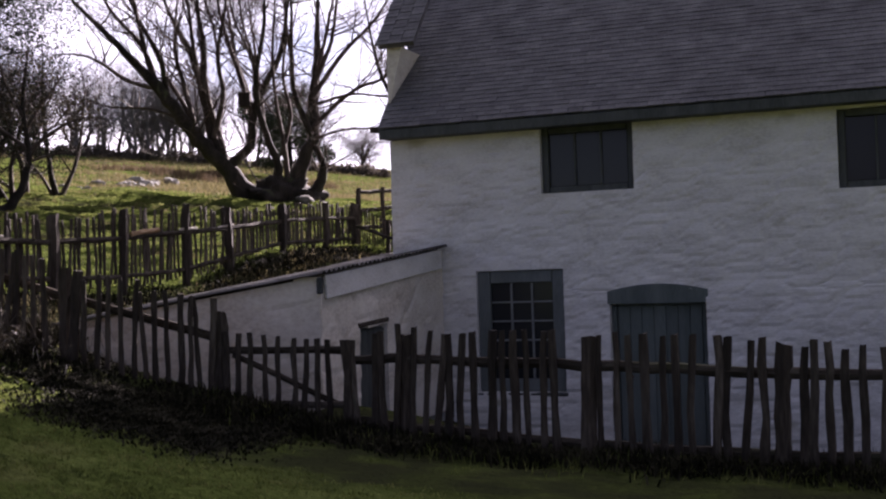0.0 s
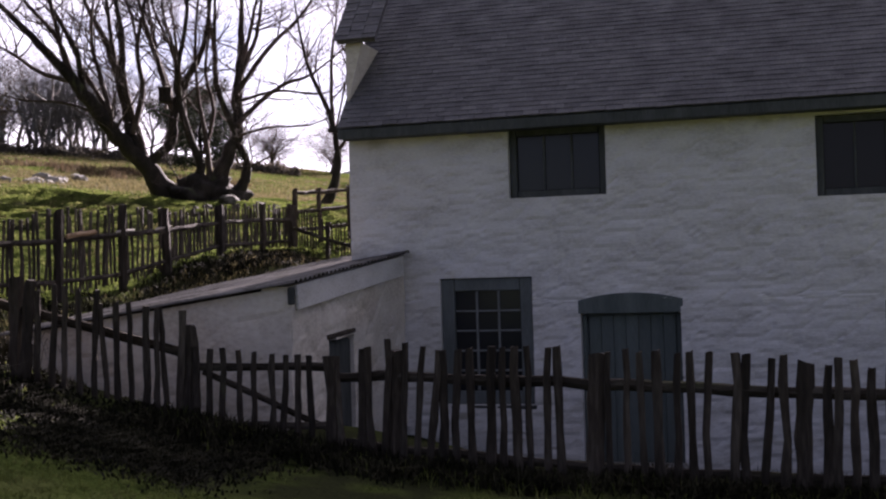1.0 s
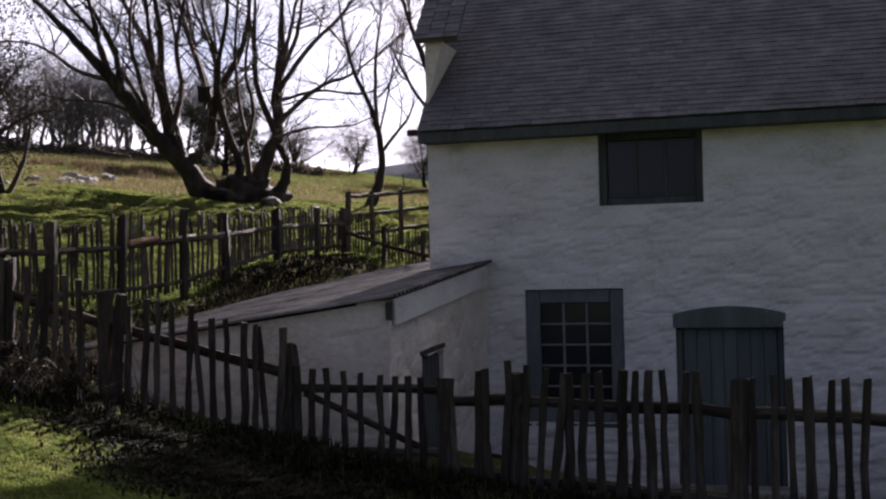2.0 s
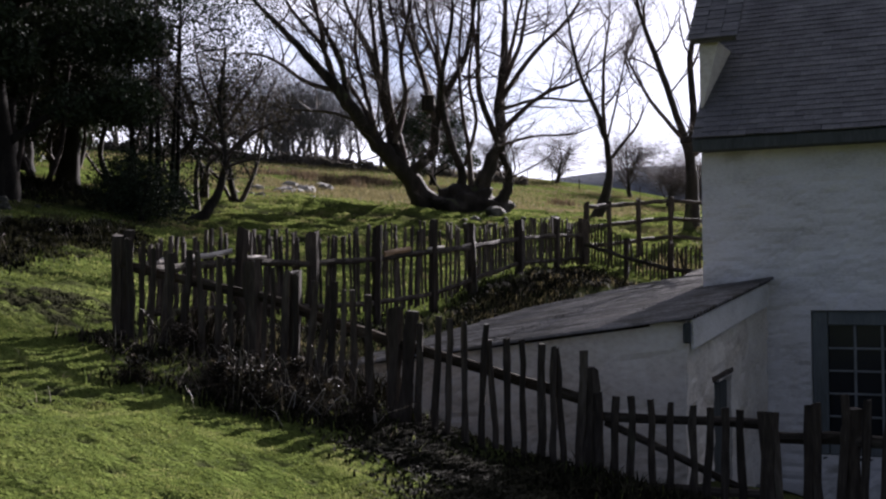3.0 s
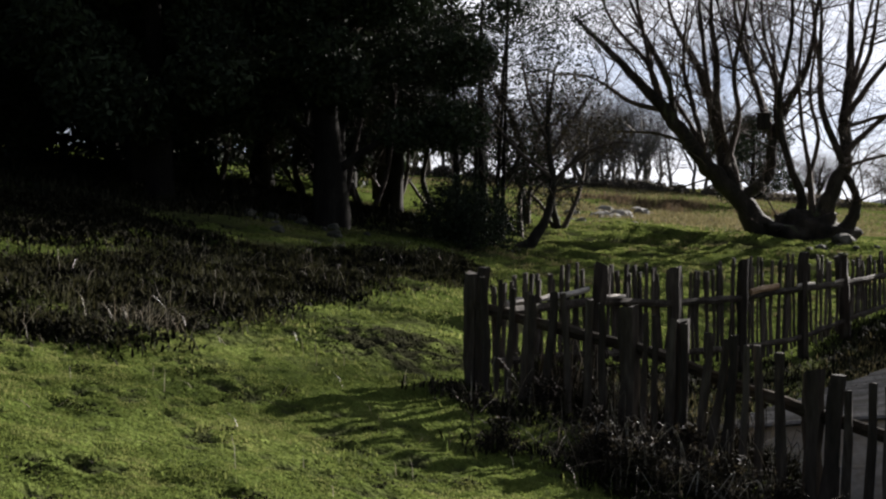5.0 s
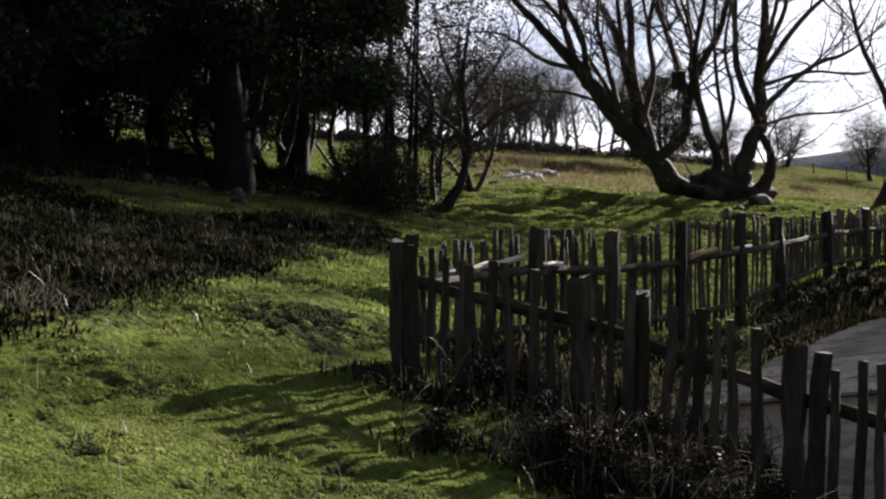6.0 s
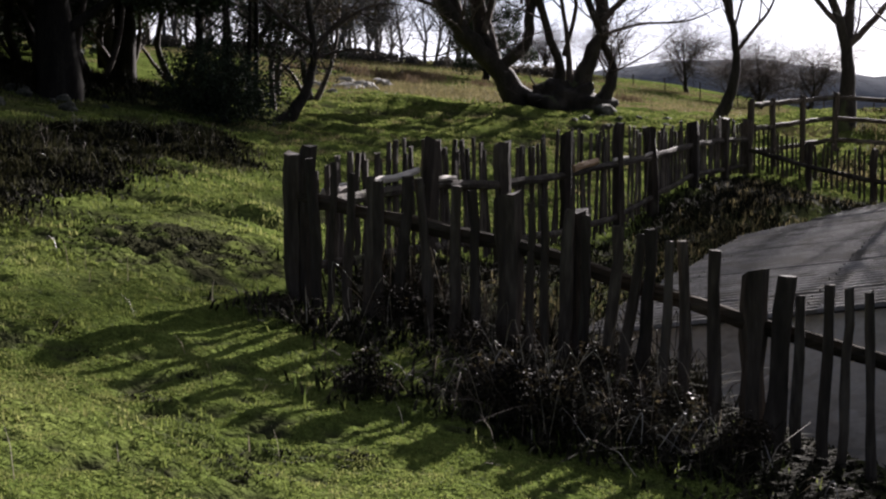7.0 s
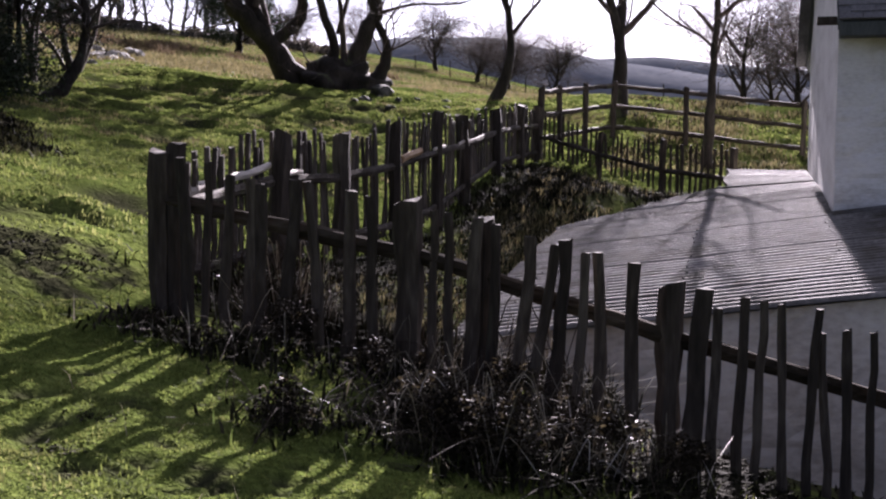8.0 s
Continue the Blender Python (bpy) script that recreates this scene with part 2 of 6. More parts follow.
def soft_plus(u, w):
    return np.where(u / w > 30, u, w * np.log1p(np.exp(np.minimum(u / w, 30))))


def step(u, w):
    return 1 / (1 + np.exp(-np.clip(u / w, -30, 30)))


def ground_z(x, y):
    """The hillside: it climbs to the left and the back, and the cottage stands dug into it."""
    x, y = np.asarray(x, float), np.asarray(y, float)
    z = 0.397 + 0.24 * soft_plus(1.5 - x, 1.2) - 0.008 * soft_plus(-5 - x, 2.0) - 0.01 * soft_plus(y - 1.5, 1.0)
    z = z + 1.682 * step(y - 11, 1.5) * step(x + 12, 4) + 0.076 * soft_plus(y - 16, 4.0) - 0.017 * soft_plus(-6 - y, 2.0)
    z = z + 1.426 * step(y - 2.5, 0.8) * step(x + 4, 2.0) - 0.167 * soft_plus(x - 4, 3.0) * step(y - 8, 3.0)
    z = z - 0.008 * soft_plus(-6 - x, 3) * soft_plus(y - 6, 4) / 10
    z = z - 1.348 * np.exp(-((x - 4) ** 2 / 20 + (y + 0.3) ** 2 / 5)) - 0.2 * np.exp(-((x - 2) ** 2 / 14 + (y + 5.5) ** 2 / 8))
    z = z + 0.208 * np.exp(-((x + 1.5) ** 2 / 6 + (y + 8) ** 2 / 20)) - 0.2 * step(x - 4.5, 0.8) * step(-y - 1, 0.6)
    z = z - 0.07 * soft_plus(-17 - x, 3.0)
    z = z - 0.08 * np.exp(-((x + 2.9) ** 2 / 1.6 + (y + 7.2) ** 2 / 1.5)) + 0.08 * np.exp(-((x + 5.4) ** 2 / 0.8 + (y + 4.5) ** 2 / 2))
    z = z + np.maximum(1.9 * np.tanh((-x - 18) / 14), -0.8) * np.clip((y - 22) / 50, 0, 1.2)
    z = z - 0.4 * step(x + 3.3, 0.12) * step(0.6 - x, 0.15) * step(y + 4.55, 0.1) * step(0.5 - y, 0.3)
    z = z - 0.34 * np.exp(-((x + 1.6) ** 2 / 2.2 + (y - 5.4) ** 2 / 1.3))
    far = np.hypot(x + 3, y + 5)
    z = np.where(far > 90, z - (far - 90) * 0.09, z)
    inside = step(x - 0.15, 0.05) * step(y - 0.25, 0.05) * step(4.4 - y, 0.05) * step(9.6 - x, 0.05)
    return z * (1 - inside) - 0.6 * inside


def gz(x, y):
    return float(ground_z(x, y))


# ---- ground ----


def spaced(lo, hi, fine_lo, fine_hi, d):
    mid = list(np.arange(fine_lo, fine_hi + 1e-6, d))
    up, down, s = [], [], d
    at = mid[-1]
    while at < hi:
        s = min(s * 1.06, max(0.22, s * 1.06 if abs(at) > 22 else 0.22))
        at += s
        up.append(at)
    at, s = mid[0], d
    while at > lo:
        s = min(s * 1.06, max(0.22, s * 1.06 if abs(at) > 22 else 0.22))
        at -= s
        down.append(at)
    return np.array(down[::-1] + mid + up)


def lumps(x, y):
    """Tussocks and hoof marks in the turf."""
    out = np.zeros(x.shape)
    for i, (a, b) in enumerate(zip(x.flat, y.flat)):
        far = math.hypot(a + 2, b + 6)
        if far > 60:
            continue
        p = Vector((a, b, 0.3))
        hum = noise.noise(p * 0.9) * 0.05 + noise.noise(p * 2.7) * 0.028 + noise.noise(p * 5.2) * 0.02 + noise.noise(p * 11.0) * 0.013
        if far > 14:
            hum += noise.noise(p * 0.35) * 0.14 + noise.noise(p * 0.8) * 0.07 + (0.5 - abs(noise.noise(p * 1.5))) * 0.13
        out.flat[i] = hum
    return out


gx, gy = spaced(-420, 420, -8.0, 0.6, 0.05), spaced(-160, 420, -10.0, -4.8, 0.05)
GX, GY = np.meshgrid(gx, gy)
GZ = ground_z(GX, GY) + lumps(GX, GY)
# hoof pits, thickest on the poached ground by the corner post
hr_ = random.Random(27)
# mask for trodden soil and for shade painted onto the ground
MUD_SHADE = np.zeros(GX.shape)
PITS = [(hr_.uniform(-7.6, -0.3), hr_.uniform(-10.2, -6.2), hr_.uniform(0.022, 0.05), hr_.uniform(0.015, 0.035)) for k in range(300)]
PITS += [(x_ + hr_.gauss(0, 0.12), y_ + hr_.gauss(0, 0.07), hr_.uniform(0.03, 0.055), hr_.uniform(0.03, 0.045)) for x_, y_ in ((-4.0, -8.7), (-4.8, -7.4), (-2.3, -8.95), (-3.05, -9.3), (-2.9, -9.8), (-2.35, -8.1), (-2.5, -8.2), (-4.4, -8.4)) for k in range(4)]
PITS += [(-4.95 + hr_.gauss(0, 0.36), -5.15 + hr_.gauss(0, 0.42), hr_.uniform(0.03, 0.06), hr_.uniform(0.02, 0.04)) for k in range(120)]
PITS += [(hr_.choice((-4.1, -2.6, -5.6, -3.2)) + hr_.gauss(0, 0.16), hr_.choice((-8.3, -7.4)) + hr_.gauss(0, 0.12), hr_.uniform(0.03, 0.055), hr_.uniform(0.015, 0.035)) for k in range(90)]
PITS += [(hr_.uniform(-15, -5), hr_.uniform(-4, 12), hr_.uniform(0.1, 0.35), hr_.uniform(0.03, 0.1)) for k in range(260)]
for px_, py_, pr_, pd_ in PITS:
    i0, i1 = np.searchsorted(gx, (px_ - 3 * pr_, px_ + 3 * pr_))
    j0, j1 = np.searchsorted(gy, (py_ - 3 * pr_, py_ + 3 * pr_))
    turn_, long_ = hr_.uniform(0, 3.14), hr_.uniform(1.0, 1.8)
    dx_, dy_ = GX[j0:j1, i0:i1] - px_, GY[j0:j1, i0:i1] - py_
    u_, v_ = (dx_ * math.cos(turn_) + dy_ * math.sin(turn_)) / long_, -dx_ * math.sin(turn_) + dy_ * math.cos(turn_)
    dent = np.exp(-((u_ ** 2 + v_ ** 2) / pr_ ** 2) ** 2)
    rim = np.exp(-((np.hypot(u_, v_) - 1.5 * pr_) / (0.45 * pr_)) ** 2)
    GZ[j0:j1, i0:i1] += rim * pd_ * 0.3 - dent * pd_
    MUD_SHADE[j0:j1, i0:i1] = np.maximum(MUD_SHADE[j0:j1, i0:i1], dent)

for px_, py_, pr_ in ((-4.95, -5.1, 0.62), (-4.5, -5.5, 0.3), (-2.5, -8.2, 0.13)):
    for j in range(*np.searchsorted(gy, (py_ - 2 * pr_, py_ + 2 * pr_))):
        for i in range(*np.searchsorted(gx, (px_ - 2 * pr_, px_ + 2 * pr_))):
            near = 1 - math.hypot(gx[i] - px_, gy[j] - py_) / (1.6 * pr_)
            patchy = near + 0.9 * noise.noise(Vector((gx[i] * 4.5, gy[j] * 4.5, 1))) + 0.5 * noise.noise(Vector((gx[i] * 11, gy[j] * 11, 5)))
            MUD_SHADE[j, i] = max(MUD_SHADE[j, i], min(1.0, max(0.0, 3.0 * (patchy - 0.35))))


# dark soil under the evergreens, with the grove's deep shade painted into it
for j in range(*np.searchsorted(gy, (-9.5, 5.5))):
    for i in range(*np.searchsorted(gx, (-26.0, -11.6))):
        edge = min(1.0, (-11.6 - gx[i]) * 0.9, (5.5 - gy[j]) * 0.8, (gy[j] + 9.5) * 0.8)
        MUD_SHADE[j, i] = max(MUD_SHADE[j, i], min(0.95, max(0.0, edge * (0.8 + 0.9 * noise.noise(Vector((gx[i] * 0.7, gy[j] * 0.7, 2))) + 0.4 * noise.noise(Vector((gx[i] * 2.5, gy[j] * 2.5, 7)))))))
# darker ground before the gate
for j in range(*np.searchsorted(gy, (-7.6, -4.4))):
    for i in range(*np.searchsorted(gx, (-1.5, 9.0))):
        edge = min(1.0, (gx[i] + 1.5) * 2, (gy[j] + 6.1 + 0.9 * min(gx[i] + 1.1, 1.4)) * 1.6)
        MUD_SHADE[j, i] = max(MUD_SHADE[j, i], min(0.85, max(0.0, edge * (0.7 + 0.7 * noise.noise(Vector((gx[i] * 2.1, gy[j] * 2.1, 4))) + 0.4 * noise.noise(Vector((gx[i] * 8, gy[j] * 8, 6)))))))
# bare soil on the garden bank between the fence and the shed, fence shade painted in
for j in range(*np.searchsorted(gy, (-4.9, 6.6))):
    for i in range(*np.searchsorted(gx, (-4.1, -2.3))):
        edge = min(1.0, (gx[i] + 4.1) * 5, (-2.3 - gx[i]) * 4 + 0.5, (gy[j] + 4.9) * 2, (6.6 - gy[j]) * 1.5)
        MUD_SHADE[j, i] = max(MUD_SHADE[j, i], min(0.85, max(0.0, edge * (0.72 + 0.6 * noise.noise(Vector((gx[i] * 1.7, gy[j] * 1.7, 8))) + 0.4 * noise.noise(Vector((gx[i] * 7, gy[j] * 7, 3)))))))
# worn, poached turf above the corner post
for j in range(*np.searchsorted(gy, (-8.2, -3.2))):
    for i in range(*np.searchsorted(gx, (-7.2, -4.1))):
        edge = min(1.0, (gx[i] + 7.2) * 2, (-4.1 - gx[i]) * 2, (gy[j] + 8.2) * 1.5, (-3.2 - gy[j]) * 1.5)
        MUD_SHADE[j, i] = max(MUD_SHADE[j, i], min(0.8, max(0.0, edge * (0.1 + 1.0 * noise.noise(Vector((gx[i] * 1.5, gy[j] * 1.5, 21))) + 0.7 * noise.noise(Vector((gx[i] * 6, gy[j] * 6, 23)))))))
# soil between the shed front and its fence
for j in range(*np.searchsorted(gy, (-5.2, 0.1))):
    for i in range(*np.searchsorted(gx, (-4.0, 9.0))):
        edge = min(1.0, (gx[i] + 4.0) * 5, (gy[j] + 5.2) * 4)
        MUD_SHADE[j, i] = max(MUD_SHADE[j, i], min(0.9, max(0.0, edge * (0.85 + 0.6 * noise.noise(Vector((gx[i] * 1.9, gy[j] * 1.9, 5))) + 0.3 * noise.noise(Vector((gx[i] * 7, gy[j] * 7, 9)))))))
# rough ground between the back of the shed and the far garden fence
for j in range(*np.searchsorted(gy, (0.6, 6.8))):
    for i in range(*np.searchsorted(gx, (-4.0, -0.1))):
        edge = min(1.0, (gx[i] + 4.0) * 5, (6.8 - gy[j] - 0.55 * max(0.0, gx[i] + 3.9)) * 2.5)
        MUD_SHADE[j, i] = max(MUD_SHADE[j, i], min(0.85, max(0.0, edge * (0.75 + 0.6 * noise.noise(Vector((gx[i] * 1.7, gy[j] * 1.7, 11))) + 0.4 * noise.noise(Vector((gx[i] * 6, gy[j] * 6, 13)))))))


def on_grid(field, x, y):
    """The value of a field of the ground's grid at any place."""
    x, y = np.asarray(x, float), np.asarray(y, float)
    i, j = np.clip(np.searchsorted(gx, x) - 1, 0, len(gx) - 2), np.clip(np.searchsorted(gy, y) - 1, 0, len(gy) - 2)
    u, v = (x - gx[i]) / (gx[i + 1] - gx[i]), (y - gy[j]) / (gy[j + 1] - gy[j])
    return (field[j, i] * (1 - u) + field[j, i + 1] * u) * (1 - v) + (field[j + 1, i] * (1 - u) + field[j + 1, i + 1] * u) * v


nx, ny = len(gx), len(gy)
cells = [(j * nx + i, j * nx + i + 1, (j + 1) * nx + i + 1, (j + 1) * nx + i) for j in range(ny - 1) for i in range(nx - 1)]
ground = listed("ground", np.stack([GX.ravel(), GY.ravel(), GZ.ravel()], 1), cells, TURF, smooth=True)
mud_shade_at = ground.data.attributes.new("dark_ground", "FLOAT", "POINT")
mud_shade_at.data.foreach_set("value", MUD_SHADE.astype(np.float32).ravel())
# trodden soil in the hoof pits, its dark tone also painting pit and grove shade
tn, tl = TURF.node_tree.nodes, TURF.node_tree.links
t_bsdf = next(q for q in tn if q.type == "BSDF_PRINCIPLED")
t_mud_shade, t_mix = tn.new("ShaderNodeAttribute"), tn.new("ShaderNodeMix")
t_mud_shade.attribute_name = "dark_ground"
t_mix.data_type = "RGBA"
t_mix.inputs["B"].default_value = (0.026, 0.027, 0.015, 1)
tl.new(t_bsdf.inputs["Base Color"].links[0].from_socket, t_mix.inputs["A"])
tl.new(t_mud_shade.outputs["Fac"], t_mix.inputs["Factor"])
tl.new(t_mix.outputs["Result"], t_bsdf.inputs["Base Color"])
tagged(ground, "rough green hillside pasture with tussocks and bare patches", "ground", kind="structure")

# distant moorland, its haze put into the colour
for n_hill, (a0, a1, dist, tops, tag) in enumerate(((-34, 14, 900, ((-34, 70), (-21, 108), (-16, 124), (-12, 121), (-6, 98), (2, 72), (14, 60)), "smooth moorland hill far across the valley, blue-grey from painted haze"), (-8, 60, 1500, ((-8, 150), (-4, 152), (4, 128), (12, 120), (24, 110), (60, 90)), "hazy low moor on the skyline"))):
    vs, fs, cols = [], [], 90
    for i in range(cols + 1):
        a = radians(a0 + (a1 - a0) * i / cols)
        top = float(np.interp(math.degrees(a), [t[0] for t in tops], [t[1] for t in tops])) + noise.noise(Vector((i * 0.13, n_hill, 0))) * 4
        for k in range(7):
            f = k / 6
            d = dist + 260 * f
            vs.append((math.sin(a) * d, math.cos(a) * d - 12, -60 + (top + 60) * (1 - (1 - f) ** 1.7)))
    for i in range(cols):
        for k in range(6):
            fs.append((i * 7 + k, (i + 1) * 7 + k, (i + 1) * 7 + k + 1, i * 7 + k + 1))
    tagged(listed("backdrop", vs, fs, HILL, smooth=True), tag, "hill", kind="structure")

# ---- cottage ----
cottage = thing("cottage", (4.8, 2.2, -0.5), "whitewashed rubble-stone cottage with a dark slate roof", "house")
H_X1, H_Y1, EAVE = 9.6, 4.5, 3.72


def stone_relief(u, v, deep=0.022):
    """Lumpy rubble stones in rough courses under many coats of limewash."""
    far, _ = noise.voronoi(Vector((u * 2.1 + noise.noise(Vector((u * 3, v * 3, 1))) * 0.25, v * 6.5 + noise.noise(Vector((u * 1.3, v * 2, 5))) * 0.5, 2.0)))
    gap = min(1.0, (far[1] - far[0]) / 0.28)
    return deep * gap ** 0.6 + 0.018 * noise.noise(Vector((u * 1.1, v * 1.4, 9))) + 0.005 * noise.noise(Vector((u * 9, v * 12, 3)))


def slab(name, us, vs, keep, place, out, thick, mat, parent, label="", rough=1.0):
    """A thick wall over the grid us x vs: keep(u, v) says where it stands, place(u, v) the plain face, out its outward normal."""
    out = Vector(out)
    nu, nv = len(us), len(vs)
    kept = [[keep((us[i] + us[i + 1]) / 2, (vs[j] + vs[j + 1]) / 2) for i in range(nu - 1)] for j in range(nv - 1)]
    verts = []
    for v in vs:
        for u in us:
            verts.append(place(u, v) + out * stone_relief(u, v) * rough)
    n0 = len(verts)
    for v in vs:
        for u in us:
            verts.append(place(u, v) - out * thick)
    faces = []
    flip = (place(us[1], vs[0]) - place(us[0], vs[0])).cross(place(us[0], vs[1]) - place(us[0], vs[0])).dot(out) < 0

    def quad(a, b, c, d):
        faces.append((d, c, b, a) if flip else (a, b, c, d))

    for j in range(nv - 1):
        for i in range(nu - 1):
            if not kept[j][i]:
                continue
            a, b, c, d = j * nu + i, j * nu + i + 1, (j + 1) * nu + i + 1, (j + 1) * nu + i
            quad(a, b, c, d)
            quad(n0 + d, n0 + c, n0 + b, n0 + a)
            if j == 0 or not kept[j - 1][i]:
                quad(a, n0 + a, n0 + b, b)
            if j == nv - 2 or not kept[j + 1][i]:
                quad(d, c, n0 + c, n0 + d)
            if i == 0 or not kept[j][i - 1]:
                quad(a, d, n0 + d, n0 + a)
            if i == nu - 2 or not kept[j][i + 1]:
                quad(b, n0 + b, n0 + c, c)
    ob = listed(name, verts, faces, mat, parent, label, smooth=False)
    return ob


def ticks(lo, hi, d, *must):
    """Grid lines about d apart that run exactly through the given places."""
    marks = sorted({lo, hi, *must})
    out = []
    for a, b in zip(marks, marks[1:]):
        n = max(1, round((b - a) / d))
        out += [a + (b - a) * k / n for k in range(n)]
    return out + [hi]


# openings: x0, x1, z0, z1
UP_1, UP_2, UP_3 = (2.10, 3.31, 2.80, 3.66), (5.74, 6.95, 2.66, 3.60), (8.3, 9.2, 2.7, 3.6)
LOW_1, LOW_2 = (1.18, 2.36, 0.25, 1.83), (6.43, 7.6, 0.2, 1.45)
DOOR = (2.95, 4.15, -0.5, 1.57)


def door_head(x):
    return 1.485 + 0.085 * (1 - ((x - 3.55) / 0.6) ** 2)


def front_keep(u, v):
    for x0, x1, z0, z1 in (UP_1, UP_2, UP_3, LOW_1, LOW_2):
        if x0 < u < x1 and z0 < v < z1:
            return False
    return not (DOOR[0] < u < DOOR[1] and v < door_head(u))


xs = ticks(0.0, H_X1, 0.055, *(v for o in (UP_1, UP_2, UP_3, LOW_1, LOW_2, DOOR) for v in o[:2]))
zs = ticks(-0.7, EAVE, 0.045, *(v for o in (UP_1, UP_2, UP_3, LOW_1, LOW_2) for v in o[2:]), 1.485, 1.51, 1.53, 1.55, 1.57)
slab("front_wall", xs, zs, front_keep, lambda u, v: Vector((u + 0.03 * math.exp(-u * 6) * (3.7 - v) * 0.1, 0.0 + 0.012 * (v - 1.5), v)), (0, -1, 0), 0.5, LIMEWASH, cottage, "lumpy whitewashed rubble front wall")


def gable_top(y):
    return min(EAVE - 0.1 + 1.15 * y, EAVE - 0.1 + 1.15 * (H_Y1 - y)) + 0.25


slab("gable_wall", ticks(0.0, H_Y1, 0.09), ticks(0, 1, 0.014), lambda u, v: True, lambda u, v: Vector((0.004, u + 0.004, -0.7 + v * (gable_top(u) + 0.7))), (-1, 0, 0), 0.45, LIMEWASH, cottage, "whitewashed gable end wall", 0.3)
slab("gable_wall", ticks(0.0, H_Y1, 0.5), ticks(0, 1, 0.1), lambda u, v: True, lambda u, v: Vector((H_X1, u, -0.7 + v * (gable_top(u) + 0.7))), (1, 0, 0), 0.45, LIMEWASH, cottage)
slab("back_wall", ticks(0.5, H_X1 - 0.5, 0.4), ticks(-0.7, EAVE, 0.3), lambda u, v: True, lambda u, v: Vector((u, H_Y1, v)), (0, 1, 0), 0.45, LIMEWASH, cottage)

# short raised cheek of wall at the corner above the eaves
bm = bmesh.new()
cheek = [(0.0, 4.15), (0.03, 4.15), (0.22, 4.90), (0.0, 4.93)]
front_v = [bm.verts.new((x, -0.02, z)) for x, z in cheek]
back_v = [bm.verts.new((x, 0.75, z)) for x, z in cheek]
bm.faces.new(front_v)
bm.faces.new(back_v[::-1])
for i in range(4):
    bm.faces.new((front_v[i], back_v[i], back_v[(i + 1) % 4], front_v[(i + 1) % 4]))
part("wall_cheek", bm, SHED_WASH, cottage, "whitewashed raised corner of the wall")

# roof: boards under the slates, then slates in courses
PITCH = math.atan(1.15)
R_Y0, R_Z0 = -0.30, EAVE + 0.06
RIDGE_Y = H_Y1 / 2
slope_len = (RIDGE_Y - R_Y0) / math.cos(PITCH)
roof_bm = bmesh.new()
for side in (1, -1):
    y_of = (lambda y: y) if side == 1 else (lambda y: H_Y1 - y)
    a = [(-0.03, R_Y0, R_Z0 - 0.10), (H_X1 + 0.15, R_Y0, R_Z0 - 0.10), (H_X1 + 0.15, RIDGE_Y, R_Z0 - 0.10 + slope_len * math.sin(PITCH)), (-0.03, RIDGE_Y, R_Z0 - 0.10 + slope_len * math.sin(PITCH))]
    lo = [roof_bm.verts.new((x, y_of(y), z)) for x, y, z in a]
    hi = [roof_bm.verts.new((x, y_of(y), z + 0.07)) for x, y, z in a]
    roof_bm.faces.new(lo[::-1])
    roof_bm.faces.new(hi)
    for i in range(4):
        roof_bm.faces.new((lo[i], lo[(i + 1) % 4], hi[(i + 1) % 4], hi[i]))
bmesh.ops.recalc_face_normals(roof_bm, faces=roof_bm.faces)
roof = part("roof", roof_bm, DARK_WOOD, cottage, "dark slate roof laid in fine courses")
part("fascia", box_bm(-0.02, R_Y0 - 0.02, EAVE - 0.1, H_X1, R_Y0 + 0.03, EAVE + 0.03), DARK_WOOD, cottage, "dark timber eaves board")
part("soffit", box_bm(0.0, R_Y0 + 0.032, EAVE - 0.09, H_X1, -0.015, EAVE - 0.05, 0.004), DARK_WOOD, cottage, "dark eaves soffit")
part("wall_plate_end", box_bm(-0.2, -0.2, EAVE + 0.02, 0.1, -0.1, EAVE + 0.09), OLD_WOOD, cottage, "timber plate end jutting past the corner")
part("ridge", box_bm(-0.03, RIDGE_Y - 0.12, R_Z0 + slope_len * math.sin(PITCH) - 0.06, H_X1 + 0.15, RIDGE_Y + 0.12, R_Z0 + slope_len * math.sin(PITCH) + 0.05, 0.03), SLATE, cottage)

# hood of roof over the raised corner
hood = part("roof_hood", box_bm(-0.08, 0.0, -0.08, 0.44, 1.25, -0.025, 0.0, None, Matrix.Translation((0, -0.16, 4.93)) @ Matrix.Rotation(PITCH, 4, "X")), SLATE, cottage, "slated hood over the raised wall corner")
for k in range(14):
    d = k * 0.085
    y0, z0 = -0.2 + d * math.cos(PITCH), 4.90 + d * math.sin(PITCH)
    for i in range(3):
        part("slate", box_bm(-0.10 + 0.19 * i + 0.004 * (k % 3), 0.0, -0.02, -0.10 + 0.19 * i + 0.186, 0.16, 0.0, 0.0, None, Matrix.Translation((0, y0, z0 + 0.02 + 0.003 * ((k + i) % 2))) @ Matrix.Rotation(PITCH - 0.06, 4, "X")), SLATE, hood)

